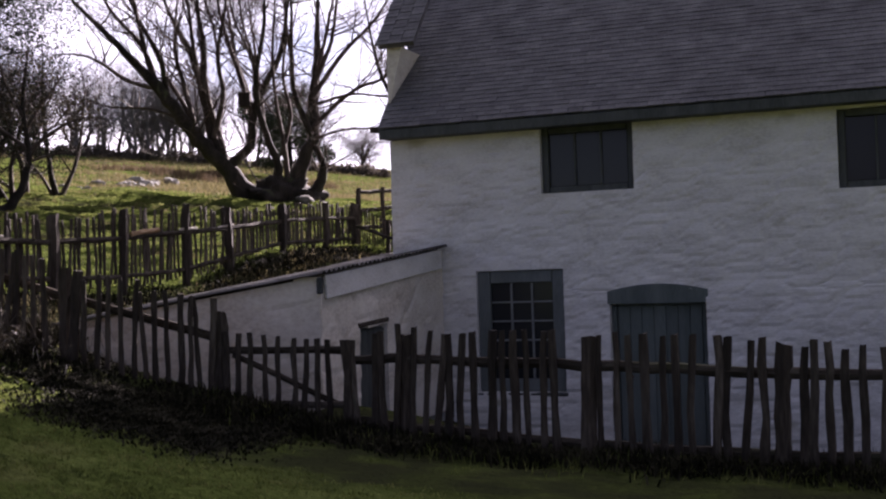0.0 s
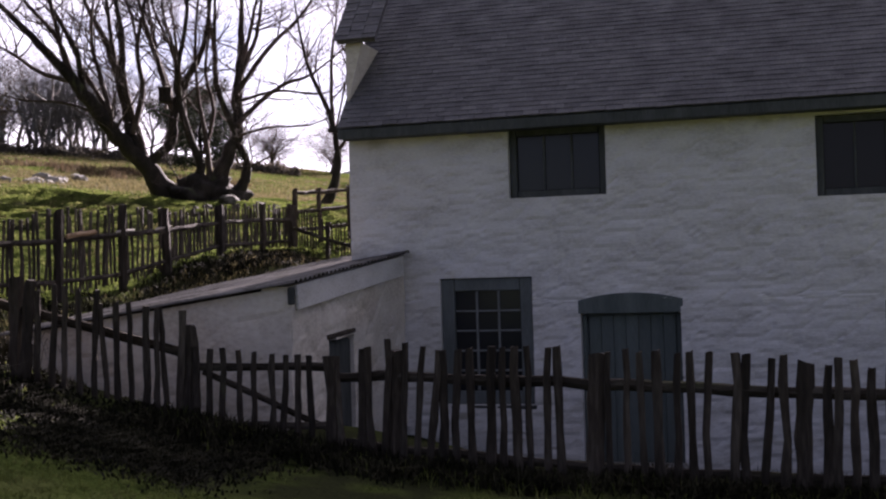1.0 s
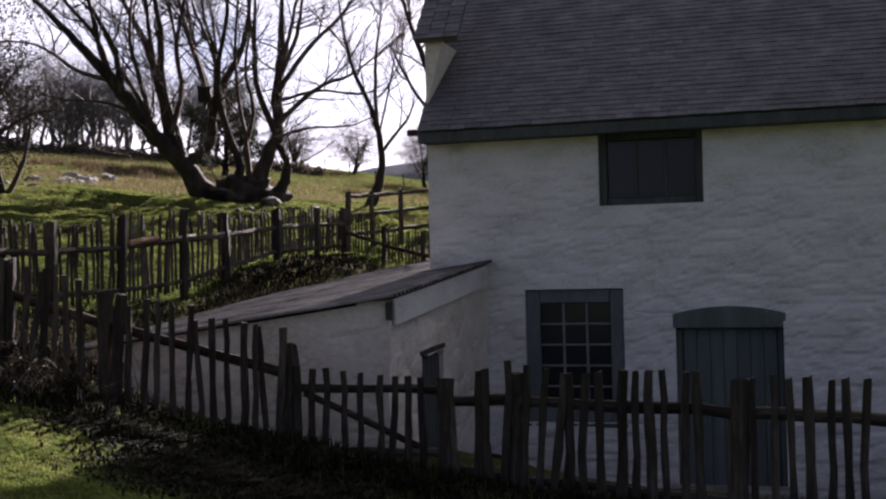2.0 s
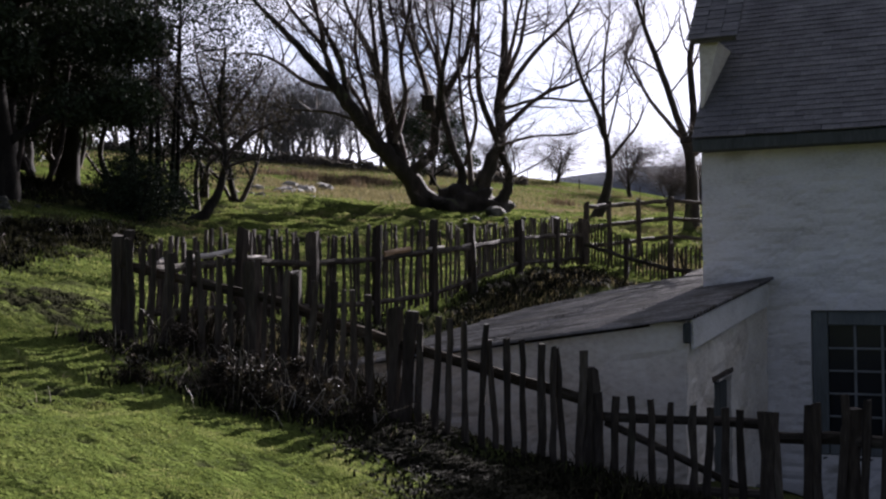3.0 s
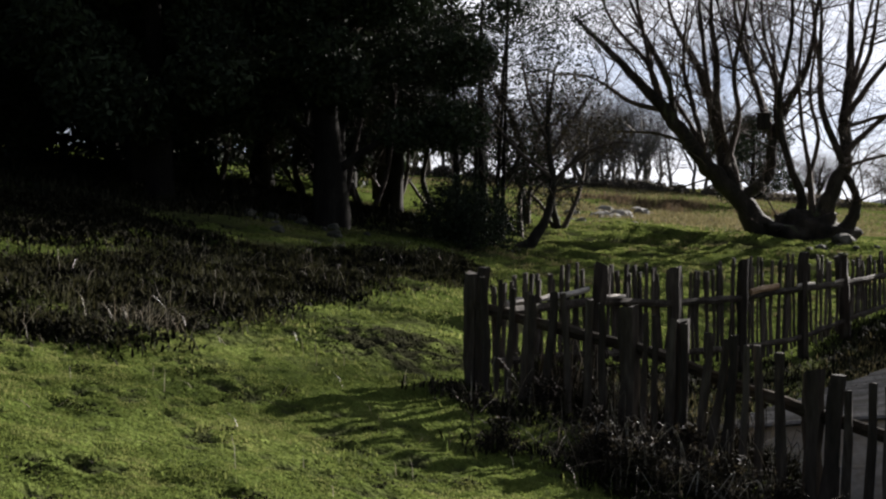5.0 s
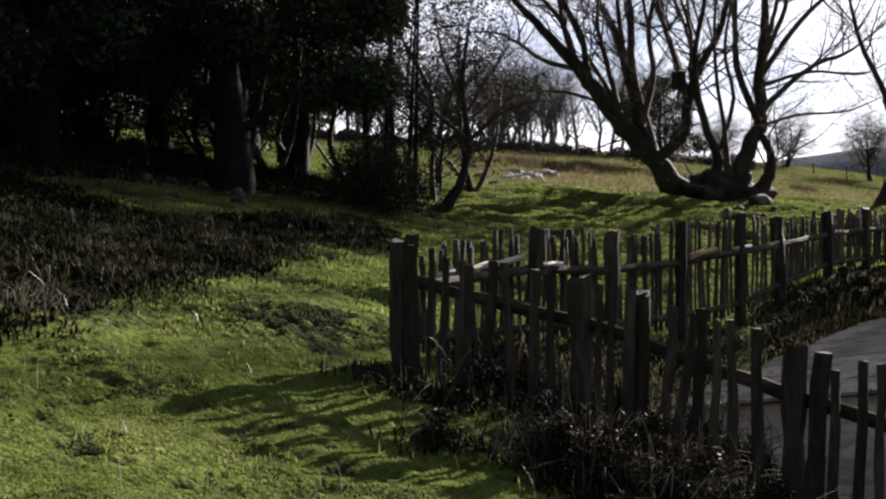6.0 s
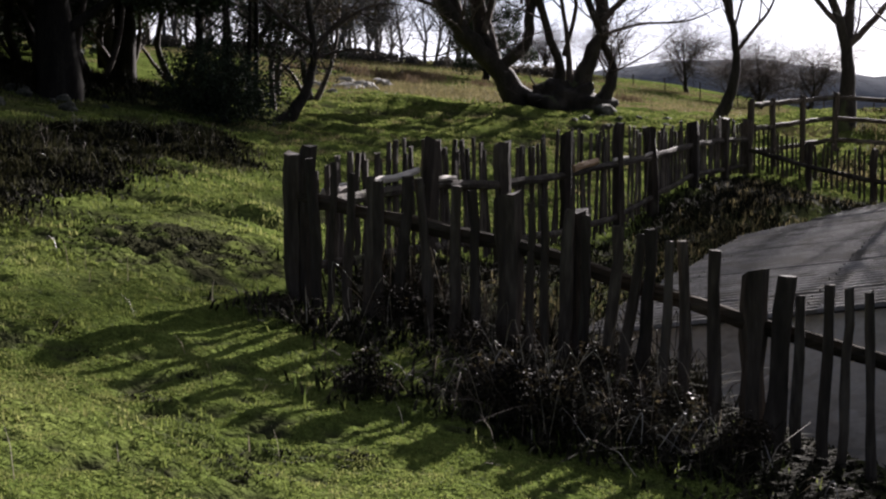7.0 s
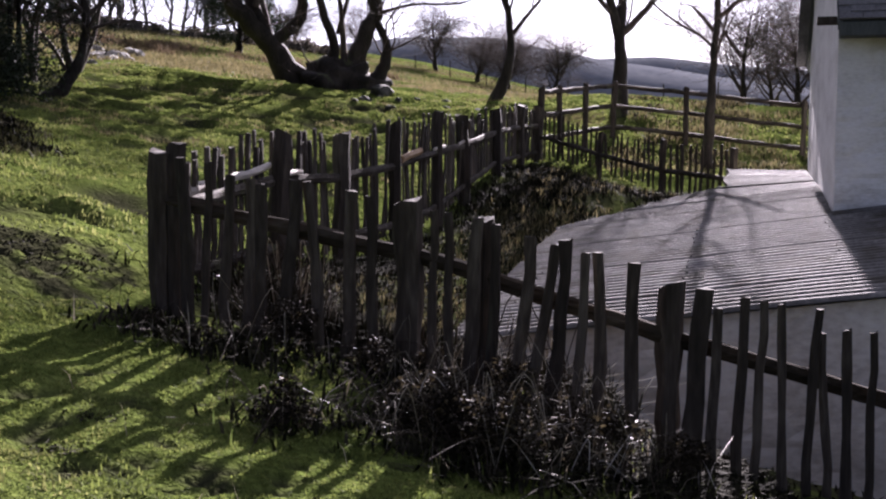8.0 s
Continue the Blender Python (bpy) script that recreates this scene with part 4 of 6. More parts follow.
fence("weathered split-pale fence in front of the cottage", [(1.60, -4.75, 1.2), (2.15, -4.77, 1.24), (3.84, -4.85, 1.2), (5.42, -4.9, 1.13), (7.4, -4.95, 1.1), (9.6, -5.0, 1.05)], 0.145, 5, rails=((0.77, 0.048), (0.12, 0.04)), pale_h=(0.96, 1.05), foot=0.0, pale_w=1.0, lean=0.016, known={
    0: ((0.2, 1.12, -0.05), (0.53, 1.26, 0.03), (0.71, 1.28, -0.06), (0.86, 1.34, 0.04)),
    1: ((0.06, 1.31, 0.05), (0.12, 1.28, 0.07), (0.19, 1.25, 0.09), (0.27, 1.24, 0.0), (0.34, 1.25, 0.01), (0.42, 1.26, 0.0), (0.5, 1.27, 0.0), (0.57, 1.27, 0.01), (0.63, 1.27, -0.01), (0.7, 1.27, 0.0), (0.78, 1.26, 0.02), (0.86, 1.27, -0.01)),
    2: ((0.08, 1.22, 0.0), (0.17, 1.24, 0.02), (0.26, 1.22, -0.01), (0.34, 1.23, 0.0), (0.42, 1.21, 0.01), (0.5, 1.22, 0.0), (0.57, 1.22, 0.01), (0.68, 1.2, 0.0), (0.75, 1.2, 0.0), (0.83, 1.17, 0.05), (0.91, 1.19, 0.0)),
    3: ((0.08, 1.11, 0.03), (0.13, 1.17, 0.0), (0.19, 1.15, 0.02), (0.245, 1.09, 0.0), (0.31, 1.12, 0.0), (0.38, 1.1, 0.0), (0.45, 1.12, 0.02), (0.53, 1.08, 0.0), (0.61, 1.1, 0.0), (0.7, 1.1, 0.0), (0.8, 1.1, 0.0), (0.9, 1.1, 0.0)),
})
left = fence("old split-pale fence along the top of the garden", [(-3.93, -5.0, 2.55), (-4.0, -3.43, 2.73), (-4.02, -2.0, 2.75), (-4.0, -0.55, 2.89), (-4.0, 1.06, 3.05), (-4.0, 2.38, 3.06), (-4.0, 4.2, 3.2), (-4.0, 5.9, 3.34), (-3.95, 7.2, 3.38)], 0.098, 7, rails=((0.66, 0.04), (0.2, 0.034)), pale_h=(0.9, 1.04), side=1, pale_w=0.92, post_w=1.05, first=1, lean=0.026)
fence("low split-pale fence across the back of the garden", [(-3.95, 7.2, 3.35), (-2.9, 6.4, 2.95), (-1.9, 5.7, 2.83), (-0.95, 5.1, 2.7)], 0.1, 9, rails=((0.5, 0.035),), pale_h=(0.92, 1.04), side=1, pale_w=0.72, post_w=0.8)

# gate between the post by the shed and the cottage fence
gate = thing("garden_gate", (0.42, -4.84, gz(0.4, -4.84)), "closed pale gate with a slanting brace", "gate")
for i, (gx_, top_) in enumerate(((0.37, 1.3), (0.48, 1.28), (0.6, 1.28), (0.78, 1.26), (0.91, 1.25), (1.06, 1.23), (1.18, 1.22), (1.3, 1.22), (1.41, 1.21))):
    stand("pale", PALES[(i * 3) % 14], gate, gx_, -4.9 + 0.07 * i / 8, 0.46, top_ - 0.46, 1.3 if i == 0 else 0.92, rnd.gauss(0, 0.012), 0.0)
log_between("gate_rail", (0.38, -4.84, 1.12), (1.54, -4.76, 1.10), 0.038, gate, 41)
log_between("gate_rail", (0.38, -4.84, 0.62), (1.54, -4.76, 0.60), 0.034, gate, 42)
log_between("brace", (0.40, -4.81, 1.08), (1.52, -4.73, 0.58), 0.03, gate, 43)

# field fence of posts and three rails, beyond the garden
rails_f = thing("post_and_rail_fence", (-2.9, 9.6, gz(-2.9, 9.6)), "grey timber post-and-rail field fence on the slope", "fence")
pr = [(-3.95, 7.3), (-3.75, 8.2), (-3.45, 9.1), (-3.1, 10.1), (-1.8, 10.2), (0.2, 10.4), (2.4, 10.6), (4.6, 10.8), (7.0, 11.0), (10.0, 11.2)]
def sag(x):
    return float(np.interp(x, (-3.5, -3.0, 2.5), (0.0, 0.12, 0.3)))


for k, (x, y) in enumerate(pr):
    stand("post", POSTS[k % 5], rails_f, x, y, gz(x, y) - 0.2 - sag(x), 1.4, 0.75, rnd.uniform(-0.03, 0.03), k)
for k, ((x0, y0), (x1, y1)) in enumerate(zip(pr, pr[1:])):
    for h in (0.38, 0.75, 1.12):
        log_between("rail", (x0, y0, gz(x0, y0) + h - sag(x0)), (x1, y1, gz(x1, y1) + h - sag(x1)), 0.042, rails_f, 60 + k * 3 + int(h * 9))

# line of wire-fence posts on the far field
wire = thing("field_fence", (-24, 66, gz(-24, 66)), "far line of thin wooden posts with wire along the field", "fence")
prev = None
for k in range(16):
    x, y = -34 + k * 2.9, 74 - k * 2.1
    stand("post", POSTS[k % 5], wire, x, y, gz(x, y) - 0.2, 1.05 + 0.12 * (k % 3), 0.55, rnd.uniform(-0.05, 0.05), k)
    if prev:
        log_between("wire", (prev[0], prev[1], gz(*prev) + 0.7), (x, y, gz(x, y) + 0.7), 0.006, wire, k)
    prev = (x, y)

# ---- bare trees ----


class Tubes:
    def start(self):
        self.v, self.f = [], []
        return self

    def add(self, pts, radii, sides):
        n0, n = len(self.v), len(pts)
        for k, (p, r) in enumerate(zip(pts, radii)):
            way = (pts[min(k + 1, n - 1)] - pts[max(k - 1, 0)]).normalized()
            side = way.cross(Vector((0.31, 0.87, 0.2))).normalized()
            up = side.cross(way)
            for s in range(sides):
                a = 2 * math.pi * s / sides
                self.v.append(p + side * (math.cos(a) * r) + up * (math.sin(a) * r))
        for k in range(n - 1):
            for s in range(sides):
                t = (s + 1) % sides
                self.f.append((n0 + k * sides + s, n0 + k * sides + t, n0 + (k + 1) * sides + t, n0 + (k + 1) * sides + s))
        self.f.append(tuple(n0 + (n - 1) * sides + s for s in range(sides)))


def smooth_line(pts, radii, each=5, wobble=0.0, r=None):
    """A rounder line through the given points."""
    out, rad = [], []
    n = len(pts)
    for k in range(n - 1):
        p0, p1, p2, p3 = pts[max(k - 1, 0)], pts[k], pts[k + 1], pts[min(k + 2, n - 1)]
        for i in range(each):
            f = i / each
            q = 0.5 * ((2 * p1) + (p2 - p0) * f + (2 * p0 - 5 * p1 + 4 * p2 - p3) * f * f + (3 * p1 - p0 - 3 * p2 + p3) * f ** 3)
            if wobble:
                q = q + Vector((r.gauss(0, 1), r.gauss(0, 1), r.gauss(0, 1))) * wobble * radii[k]
            out.append(q)
            rad.append(radii[k] * (1 - f) + radii[k + 1] * f)
    return out + [pts[-1]], rad + [radii[-1]]


def shoots(tubes, pts, radii, r, level, spread, up, density=1.0, max_level=3, length=1.0, far=False):
    """Side branches along a limb, each with its own, down to twigs."""
    total = sum((b - a).length for a, b in zip(pts, pts[1:]))
    if total < 0.05:
        return
    count = int(density * (2.9 if level == 1 else 4.9 if level == 2 else 4.3) * total ** 0.75 / (1.0 if level == 1 else 0.85) + r.random())
    for c in range(count):
        f = r.uniform(0.34 if level == 1 else 0.15, 1.0)
        k = min(int(f * (len(pts) - 1)), len(pts) - 2)
        p, rad = pts[k].lerp(pts[k + 1], r.random()), radii[k]
        way = (pts[k + 1] - pts[k]).normalized()
        off = Vector((r.gauss(0, 1), r.gauss(0, 1), r.gauss(0, 0.5)))
        d = (way * 0.55 + off.normalized() * spread + Vector((0, 0, up * 0.35))).normalized()
        ln = length * r.uniform(0.35, 1.0) * (2.5 if level == 1 else 1.25 if level == 2 else 0.6)
        r0 = min(rad * 0.5, 0.028 if level == 1 else 0.0105 if level == 2 else 0.0055)
        n = (3 if level == 1 else 2) if far else 7 if level == 1 else 5 if level == 2 else 3
        line, q = [p.copy()], p.copy()
        for i in range(n):
            d = (d + Vector((r.gauss(0, 0.17), r.gauss(0, 0.17), r.gauss(0, 0.13) + 0.17 * up))).normalized()
            q = q + d * (ln / n)
            line.append(q.copy())
        rr = [max(0.0026, r0 * (1 - 0.8 * i / n)) for i in range(n + 1)]
        tubes.add(line, rr, 3 if far else 5 if level == 1 else 4 if level == 2 else 3)
        if level < max_level:
            shoots(tubes, line, rr, r, level + 1, spread, up, density, max_level, length, far)


def bare_tree(label, foot, turn, limbs, seed, spread=0.75, up=0.35, density=1.0, max_level=3, length=1.0, group="", scale=1.0, depth=0.5, first=1, far=False):
    """limbs: lists of (across, up, radius) as seen square on; depth is scattered; twigs grow of themselves."""
    r = random.Random(seed)
    x, y = foot
    base = Vector((x, y, gz(x, y) - 0.1))
    th = thing("tree", base, label, "tree", group)
    across, away = Vector((math.cos(turn), math.sin(turn), 0)), Vector((-math.sin(turn), math.cos(turn), 0))
    trunk, crown = Tubes().start(), Tubes().start()
    stout = []
    for k, limb in enumerate(limbs):
        drift = r.uniform(-depth, depth) if k else 0.0
        pts, rad = [], []
        for i, (a, h, q) in enumerate(limb):
            pts.append(base + (across * a + Vector((0, 0, h)) + away * drift * max(0.0, h - limb[0][1]) * 0.45) * scale)
            rad.append(q * scale * (1.0 if h < 0.9 else 0.78))
        pts, rad = smooth_line(pts, rad, 5, 0.1, r)
        if k and rad[0] > 0.1 * scale:
            bough = Tubes().start()
            bough.add(pts, rad, 9)
            stout.append(bough)
        else:
            (crown if k else trunk).add(pts, rad, 6 if k else 10)
        shoots(crown, pts, rad, r, first, spread, up, density, max_level, length, far)
    listed("trunk", trunk.v, trunk.f, BARK, th, smooth=True)
    for bough in stout:
        listed("limb", bough.v, bough.f, BARK, th, smooth=True)
    if crown.v:
        listed("crown", crown.v, crown.f, TWIG, th, "bare twiggy crown", smooth=True)
    return th


def plain_limbs(r, height, girth, forks=4, lean=0.0, start=0.3):
    """A trunk with a few rising limbs."""
    trunk = [(0, 0, girth), (lean * 0.3 + r.uniform(-0.1, 0.1), height * 0.16, girth * 0.8), (lean * 0.6, height * 0.34, girth * 0.66), (lean, height * 0.6, girth * 0.4), (lean * 1.2 + r.uniform(-0.3, 0.3), height, girth * 0.1)]
    out = [trunk]
    for k in range(forks):
        h = height * r.uniform(start, 0.55)
        s = r.choice((-1, 1)) * r.uniform(0.5, 1.0)
        at = float(np.interp(h, [t[1] for t in trunk], [t[0] for t in trunk]))
        g = girth * r.uniform(0.25, 0.45)
        out.append([(at, h, g), (at + s * 0.12 * height, h + 0.12 * height, g * 0.75), (at + s * 0.22 * height, h + 0.28 * height, g * 0.5), (at + s * 0.28 * height, h + 0.45 * height, g * 0.15)])
    return out


# the great many-stemmed tree at the field's edge
BIG = [
    [(-0.3, -0.15, 0.42), (-0.6, 0.2, 0.38), (-1.15, 1.05, 0.32), (-1.95, 1.95, 0.29), (-2.7, 3.0, 0.24), (-3.1, 3.5, 0.22), (-4.2, 4.75, 0.13), (-5.5, 6.1, 0.05)],
    [(-1.2, 1.05, 0.3), (-1.6, 2.25, 0.24), (-1.85, 3.5, 0.19), (-2.2, 4.6, 0.14), (-2.9, 6.0, 0.07), (-3.2, 7.2, 0.03)],
    [(-1.8, 3.4, 0.14), (-1.75, 4.7, 0.12), (-1.9, 6.0, 0.07), (-1.8, 7.4, 0.03)],
    [(-1.05, 1.2, 0.2), (-0.45, 1.75, 0.18), (-0.35, 2.6, 0.16), (-0.05, 3.4, 0.14), (0.5, 4.5, 0.1), (0.75, 6.0, 0.06), (0.9, 7.4, 0.02)],
    [(-0.4, 2.6, 0.12), (-0.7, 3.8, 0.1), (-1.05, 4.9, 0.08), (-1.3, 6.1, 0.05), (-1.4, 7.3, 0.02)],
    [(-2.85, 3.0, 0.13), (-3.0, 4.3, 0.1), (-3.6, 5.5, 0.07), (-4.3, 7.2, 0.03)],
    [(-3.2, 3.5, 0.1), (-4.0, 3.75, 0.08), (-5.0, 4.4, 0.05), (-6.0, 4.5, 0.02)],
    [(0.35, 0.1, 0.3), (0.38, 1.0, 0.16), (-0.05, 2.3, 0.12), (-0.2, 3.6, 0.09), (0.1, 5.2, 0.07), (0.1, 7.4, 0.02)],
    [(0.6, 0.7, 0.1), (0.52, 1.9, 0.08), (0.35, 3.0, 0.065), (0.3, 4.6, 0.05), (0.5, 6.6, 0.02)],
    [(0.45, -0.15, 0.36), (0.75, 0.45, 0.29), (1.1, 1.25, 0.26), (1.4, 2.1, 0.23), (1.42, 3.1, 0.2), (1.55, 4.3, 0.16), (1.6, 5.6, 0.09), (1.7, 7.3, 0.03)],
    [(1.38, 2.0, 0.13), (0.9, 3.2, 0.11), (0.8, 4.4, 0.09), (0.85, 5.9, 0.05), (0.7, 7.2, 0.02)],
    [(1.38, 2.2, 0.12), (1.95, 2.8, 0.1), (2.7, 3.4, 0.08), (3.6, 3.75, 0.05), (4.6, 4.6, 0.02)],
    [(1.45, 3.2, 0.11), (2.4, 4.5, 0.09), (3.3, 5.4, 0.06), (4.2, 6.8, 0.02)],
    [(1.42, 1.9, 0.06), (2.3, 2.15, 0.045), (3.4, 2.2, 0.03), (4.2, 2.5, 0.012)],
    [(-1.5, 2.0, 0.12), (-1.2, 3.2, 0.1), (-1.3, 4.4, 0.08), (-1.0, 6.0, 0.05), (-1.1, 7.2, 0.02)],
    [(-2.0, 2.1, 0.1), (-2.3, 3.4, 0.09), (-2.6, 4.6, 0.07), (-2.5, 6.4, 0.03)],
    [(0.45, 1.4, 0.08), (0.75, 2.6, 0.07), (0.55, 3.8, 0.06), (0.7, 5.2, 0.04), (0.5, 6.8, 0.02)],
    [(1.5, 3.6, 0.1), (2.0, 4.8, 0.08), (2.2, 6.0, 0.05), (2.5, 7.2, 0.02)],
    [(-3.1, 3.5, 0.1), (-3.5, 4.7, 0.09), (-4.4, 5.8, 0.06), (-4.9, 7.0, 0.02)],
    [(-2.3, 2.5, 0.07), (-3.4, 2.9, 0.05), (-4.6, 3.0, 0.03), (-5.6, 3.4, 0.012)],
    [(1.45, 2.9, 0.07), (2.6, 3.2, 0.05), (3.8, 3.1, 0.03), (4.6, 3.5, 0.012)],
    [(0.5, -0.05, 0.34), (1.1, 0.1, 0.24), (1.55, 0.55, 0.16), (1.65, 1.15, 0.13), (1.42, 1.7, 0.12)],
    [(0.0, -0.25, 0.5), (0.02, 0.12, 0.32), (0.02, 0.36, 0.2), (0.0, 0.46, 0.05)],
]
bigr = random.Random(88)
for k in range(11):
    root = BIG[bigr.choice((0, 1, 3, 7, 9, 10, 14))]
    i = bigr.randrange(2, len(root) - 2)
    a0, h0, r0 = root[i]
    drift_a, g0 = bigr.uniform(-0.28, 0.28) + 0.12 * a0, min(r0 * 0.75, 0.105)
    BIG.append([(a0 + drift_a * q * 1.0 + bigr.gauss(0, 0.06) * (q > 0), h0 + q, max(0.018, g0 * (1 - q / 6.0))) for q in (0.0, 0.9, 1.9, 3.0, 4.2) if h0 + q < 7.6])
big_turn = math.atan2(13.5, 28.6)
great = bare_tree("great bare many-stemmed old tree with fused mossy trunks", (-10.75, 15.6), big_turn, BIG, 21, density=0.9, length=1.2, spread=0.95, up=0.38)

bare_tree("slender bare tree with a leaning dark trunk", (-6.1, 14.75), 0.3, [
    [(-0.2, 0, 0.173), (0.1, 0.7, 0.122), (0.22, 1.5, 0.108), (0.0, 2.6, 0.086), (-0.5, 3.8, 0.065), (-0.75, 5.0, 0.036), (-0.9, 6.1, 0.014)],
    [(0.22, 1.5, 0.086), (0.1, 2.6, 0.072), (0.1, 4.0, 0.058), (0.25, 5.2, 0.029), (0.3, 6.2, 0.014)],
    [(0.25, 1.6, 0.072), (0.6, 2.05, 0.058), (0.95, 2.5, 0.043), (1.1, 3.0, 0.014)],
    [(0.15, 2.0, 0.043), (0.45, 3.2, 0.036), (0.7, 4.4, 0.014)],
], 31, density=0.8, up=0.5, spread=0.6)
bare_tree("bare upright tree by the field rails", (-3.2, 12.4), 0.25, [
    [(0, 0, 0.2), (0.0, 0.8, 0.15), (-0.03, 1.6, 0.14), (-0.3, 2.6, 0.1), (-0.7, 3.8, 0.09), (-1.1, 5.0, 0.05), (-1.3, 6.0, 0.02)],
    [(-0.03, 1.6, 0.14), (0.05, 2.6, 0.11), (0.0, 4.0, 0.09), (0.2, 5.2, 0.05), (0.1, 6.3, 0.02)],
    [(0.0, 1.7, 0.1), (0.5, 2.2, 0.08), (0.95, 2.9, 0.06), (1.2, 3.8, 0.02)],
    [(-0.1, 2.0, 0.08), (-0.9, 3.0, 0.06), (-1.5, 4.2, 0.02)],
], 37, density=1.0, up=0.55, spread=0.6)
bare_tree("thin bare sapling behind the shed", (-1.37, 8.2), 0.1, [
    [(0, 0, 0.11), (0.03, 0.8, 0.085), (0.08, 1.8, 0.075), (0.12, 2.8, 0.065), (0.05, 4.0, 0.06), (0.2, 6.0, 0.02)],
    [(0.1, 2.3, 0.05), (-0.15, 2.6, 0.04), (-0.3, 2.75, 0.015)],
    [(0.1, 2.5, 0.06), (0.45, 2.8, 0.05), (0.8, 3.3, 0.02)],
], 41, density=0.7)
rb = random.Random(5)
for x, y, h, gth, sd_ in ((-0.9, 24.0, 3.0, 0.12, 1), (0.9, 25.5, 3.4, 0.13, 2), (0.2, 28.5, 3.0, 0.1, 3)):
    bare_tree("bushy bare hawthorn on the slope", (x, y), 0.0, plain_limbs(rb, h, gth, 10, rb.uniform(-0.4, 0.4), 0.08), sd_ + 50, density=1.25, group="bare hawthorns on the slope", spread=1.0, up=0.15)
bare_tree("gnarled bare oak beside the cottage", (3.0, 14.5), 0.0, [
    [(0, 0, 0.34), (-0.1, 1.2, 0.28), (-0.3, 2.3, 0.22), (-0.9, 2.9, 0.14), (-1.7, 2.7, 0.1), (-2.4, 3.1, 0.07), (-3.2, 2.9, 0.03)],
    [(-0.3, 2.3, 0.2), (-0.1, 3.6, 0.15), (-0.6, 4.8, 0.1), (-0.4, 6.5, 0.03)],
    [(-0.2, 2.0, 0.16), (-1.0, 2.1, 0.1), (-1.8, 2.2, 0.07), (-2.5, 2.0, 0.03)],
], 57, density=1.2, spread=1.1, up=0.1)
for x, y, h, sd_ in ((-22.0, 69.5, 5.2, 1), (-18.2, 66.0, 4.0, 2), (-15.4, 62.5, 4.6, 3), (-29.5, 74.0, 4.4, 4), (-33.5, 71.0, 4.0, 5), (-12.0, 60.0, 4.2, 6)):
    bare_tree("small windswept bare hawthorn far up the field", (x, y), 0.3, plain_limbs(rb, h * 0.8, 0.2, 13, rb.uniform(-0.6, 0.6), 0.08), sd_ + 70, density=1.9, max_level=2, group="hawthorns on the far field", spread=1.2, up=0.02, length=1.4, far=True)

# nest box in the fork of the great tree
nb = Vector((-11.2, 15.2, gz(-10.75, 15.6) + 2.75))
nest = thing("nest_box", nb, "weathered wooden nest box fixed to the great tree", "nest box")
turn_box = Matrix.Translation(nb) @ Matrix.Rotation(big_turn, 4, "Z")
part("box_body", box_bm(-0.17, -0.15, 0.0, 0.17, 0.15, 0.42, 0.01, None, turn_box), OLD_WOOD, nest)
part("box_roof", box_bm(-0.2, -0.2, 0.0, 0.2, 0.17, 0.03, 0.006, None, turn_box @ Matrix.Translation((0, 0, 0.43)) @ Matrix.Rotation(0.2, 4, "X")), OLD_WOOD, nest)
part("mounting_batten", box_bm(-0.04, 0.152, -0.15, 0.04, 0.36, 0.55, 0.006, None, turn_box), OLD_WOOD, nest)

# swollen root bole that joins the stems
bole = bmesh.new()
bmesh.ops.create_icosphere(bole, subdivisions=4, radius=1.0)
for v in bole.verts:
    v.co *= 1 + 0.5 * noise.noise(v.co * 2.3) + 0.22 * noise.noise(v.co * 5.0)
    v.co = Vector((v.co.x * 1.15, v.co.y * 0.7, v.co.z * 0.62))
bmesh.ops.transform(bole, matrix=Matrix.Translation((-10.4, 15.75, gz(-10.4, 15.75) + 0.05)) @ Matrix.Rotation(big_turn, 4, "Z"), verts=bole.verts)
part("root_bole", bole, BARK, great, smooth=True)

# pale peeled logs and splits laid along the top rail of the garden fence
def rail_at(y, lift):
    top = float(np.interp(y, (-5.0, -3.43, -2.0, -0.55, 1.06, 2.38, 4.2), (2.55, 2.73, 2.75, 2.89, 3.05, 3.06, 3.2)))
    g_ = gz(-4.0, y)
    return (-3.985, y, g_ + (top - g_) * 0.66 + lift)


for k, (y0, y1, l0, l1, rad_, mat_, tag_) in enumerate(((-4.85, -4.55, 0.05, 0.07, 0.034, PEELED, "pale peeled log end on the rail"), (-4.3, -3.55, 0.07, 0.12, 0.026, PEELED, "pale peeled log lashed to the rail"), (-3.3, -2.95, 0.05, 0.06, 0.02, PEELED, "bleached split of wood on the rail"), (-0.35, 0.35, 0.05, 0.07, 0.036, BROWN_LOG, "tawny peeled log laid on the rail"), (0.9, 1.4, 0.05, 0.05, 0.02, PEELED, "bleached split of wood on the rail"), (2.0, 2.5, 0.04, 0.06, 0.018, PEELED, "bleached split of wood on the rail"))):
    log_between("peeled_log", rail_at(y0, l0), rail_at(y1, l1), rad_, left, 300 + k, mat_, tag_)

# ---- evergreens and scrub ----


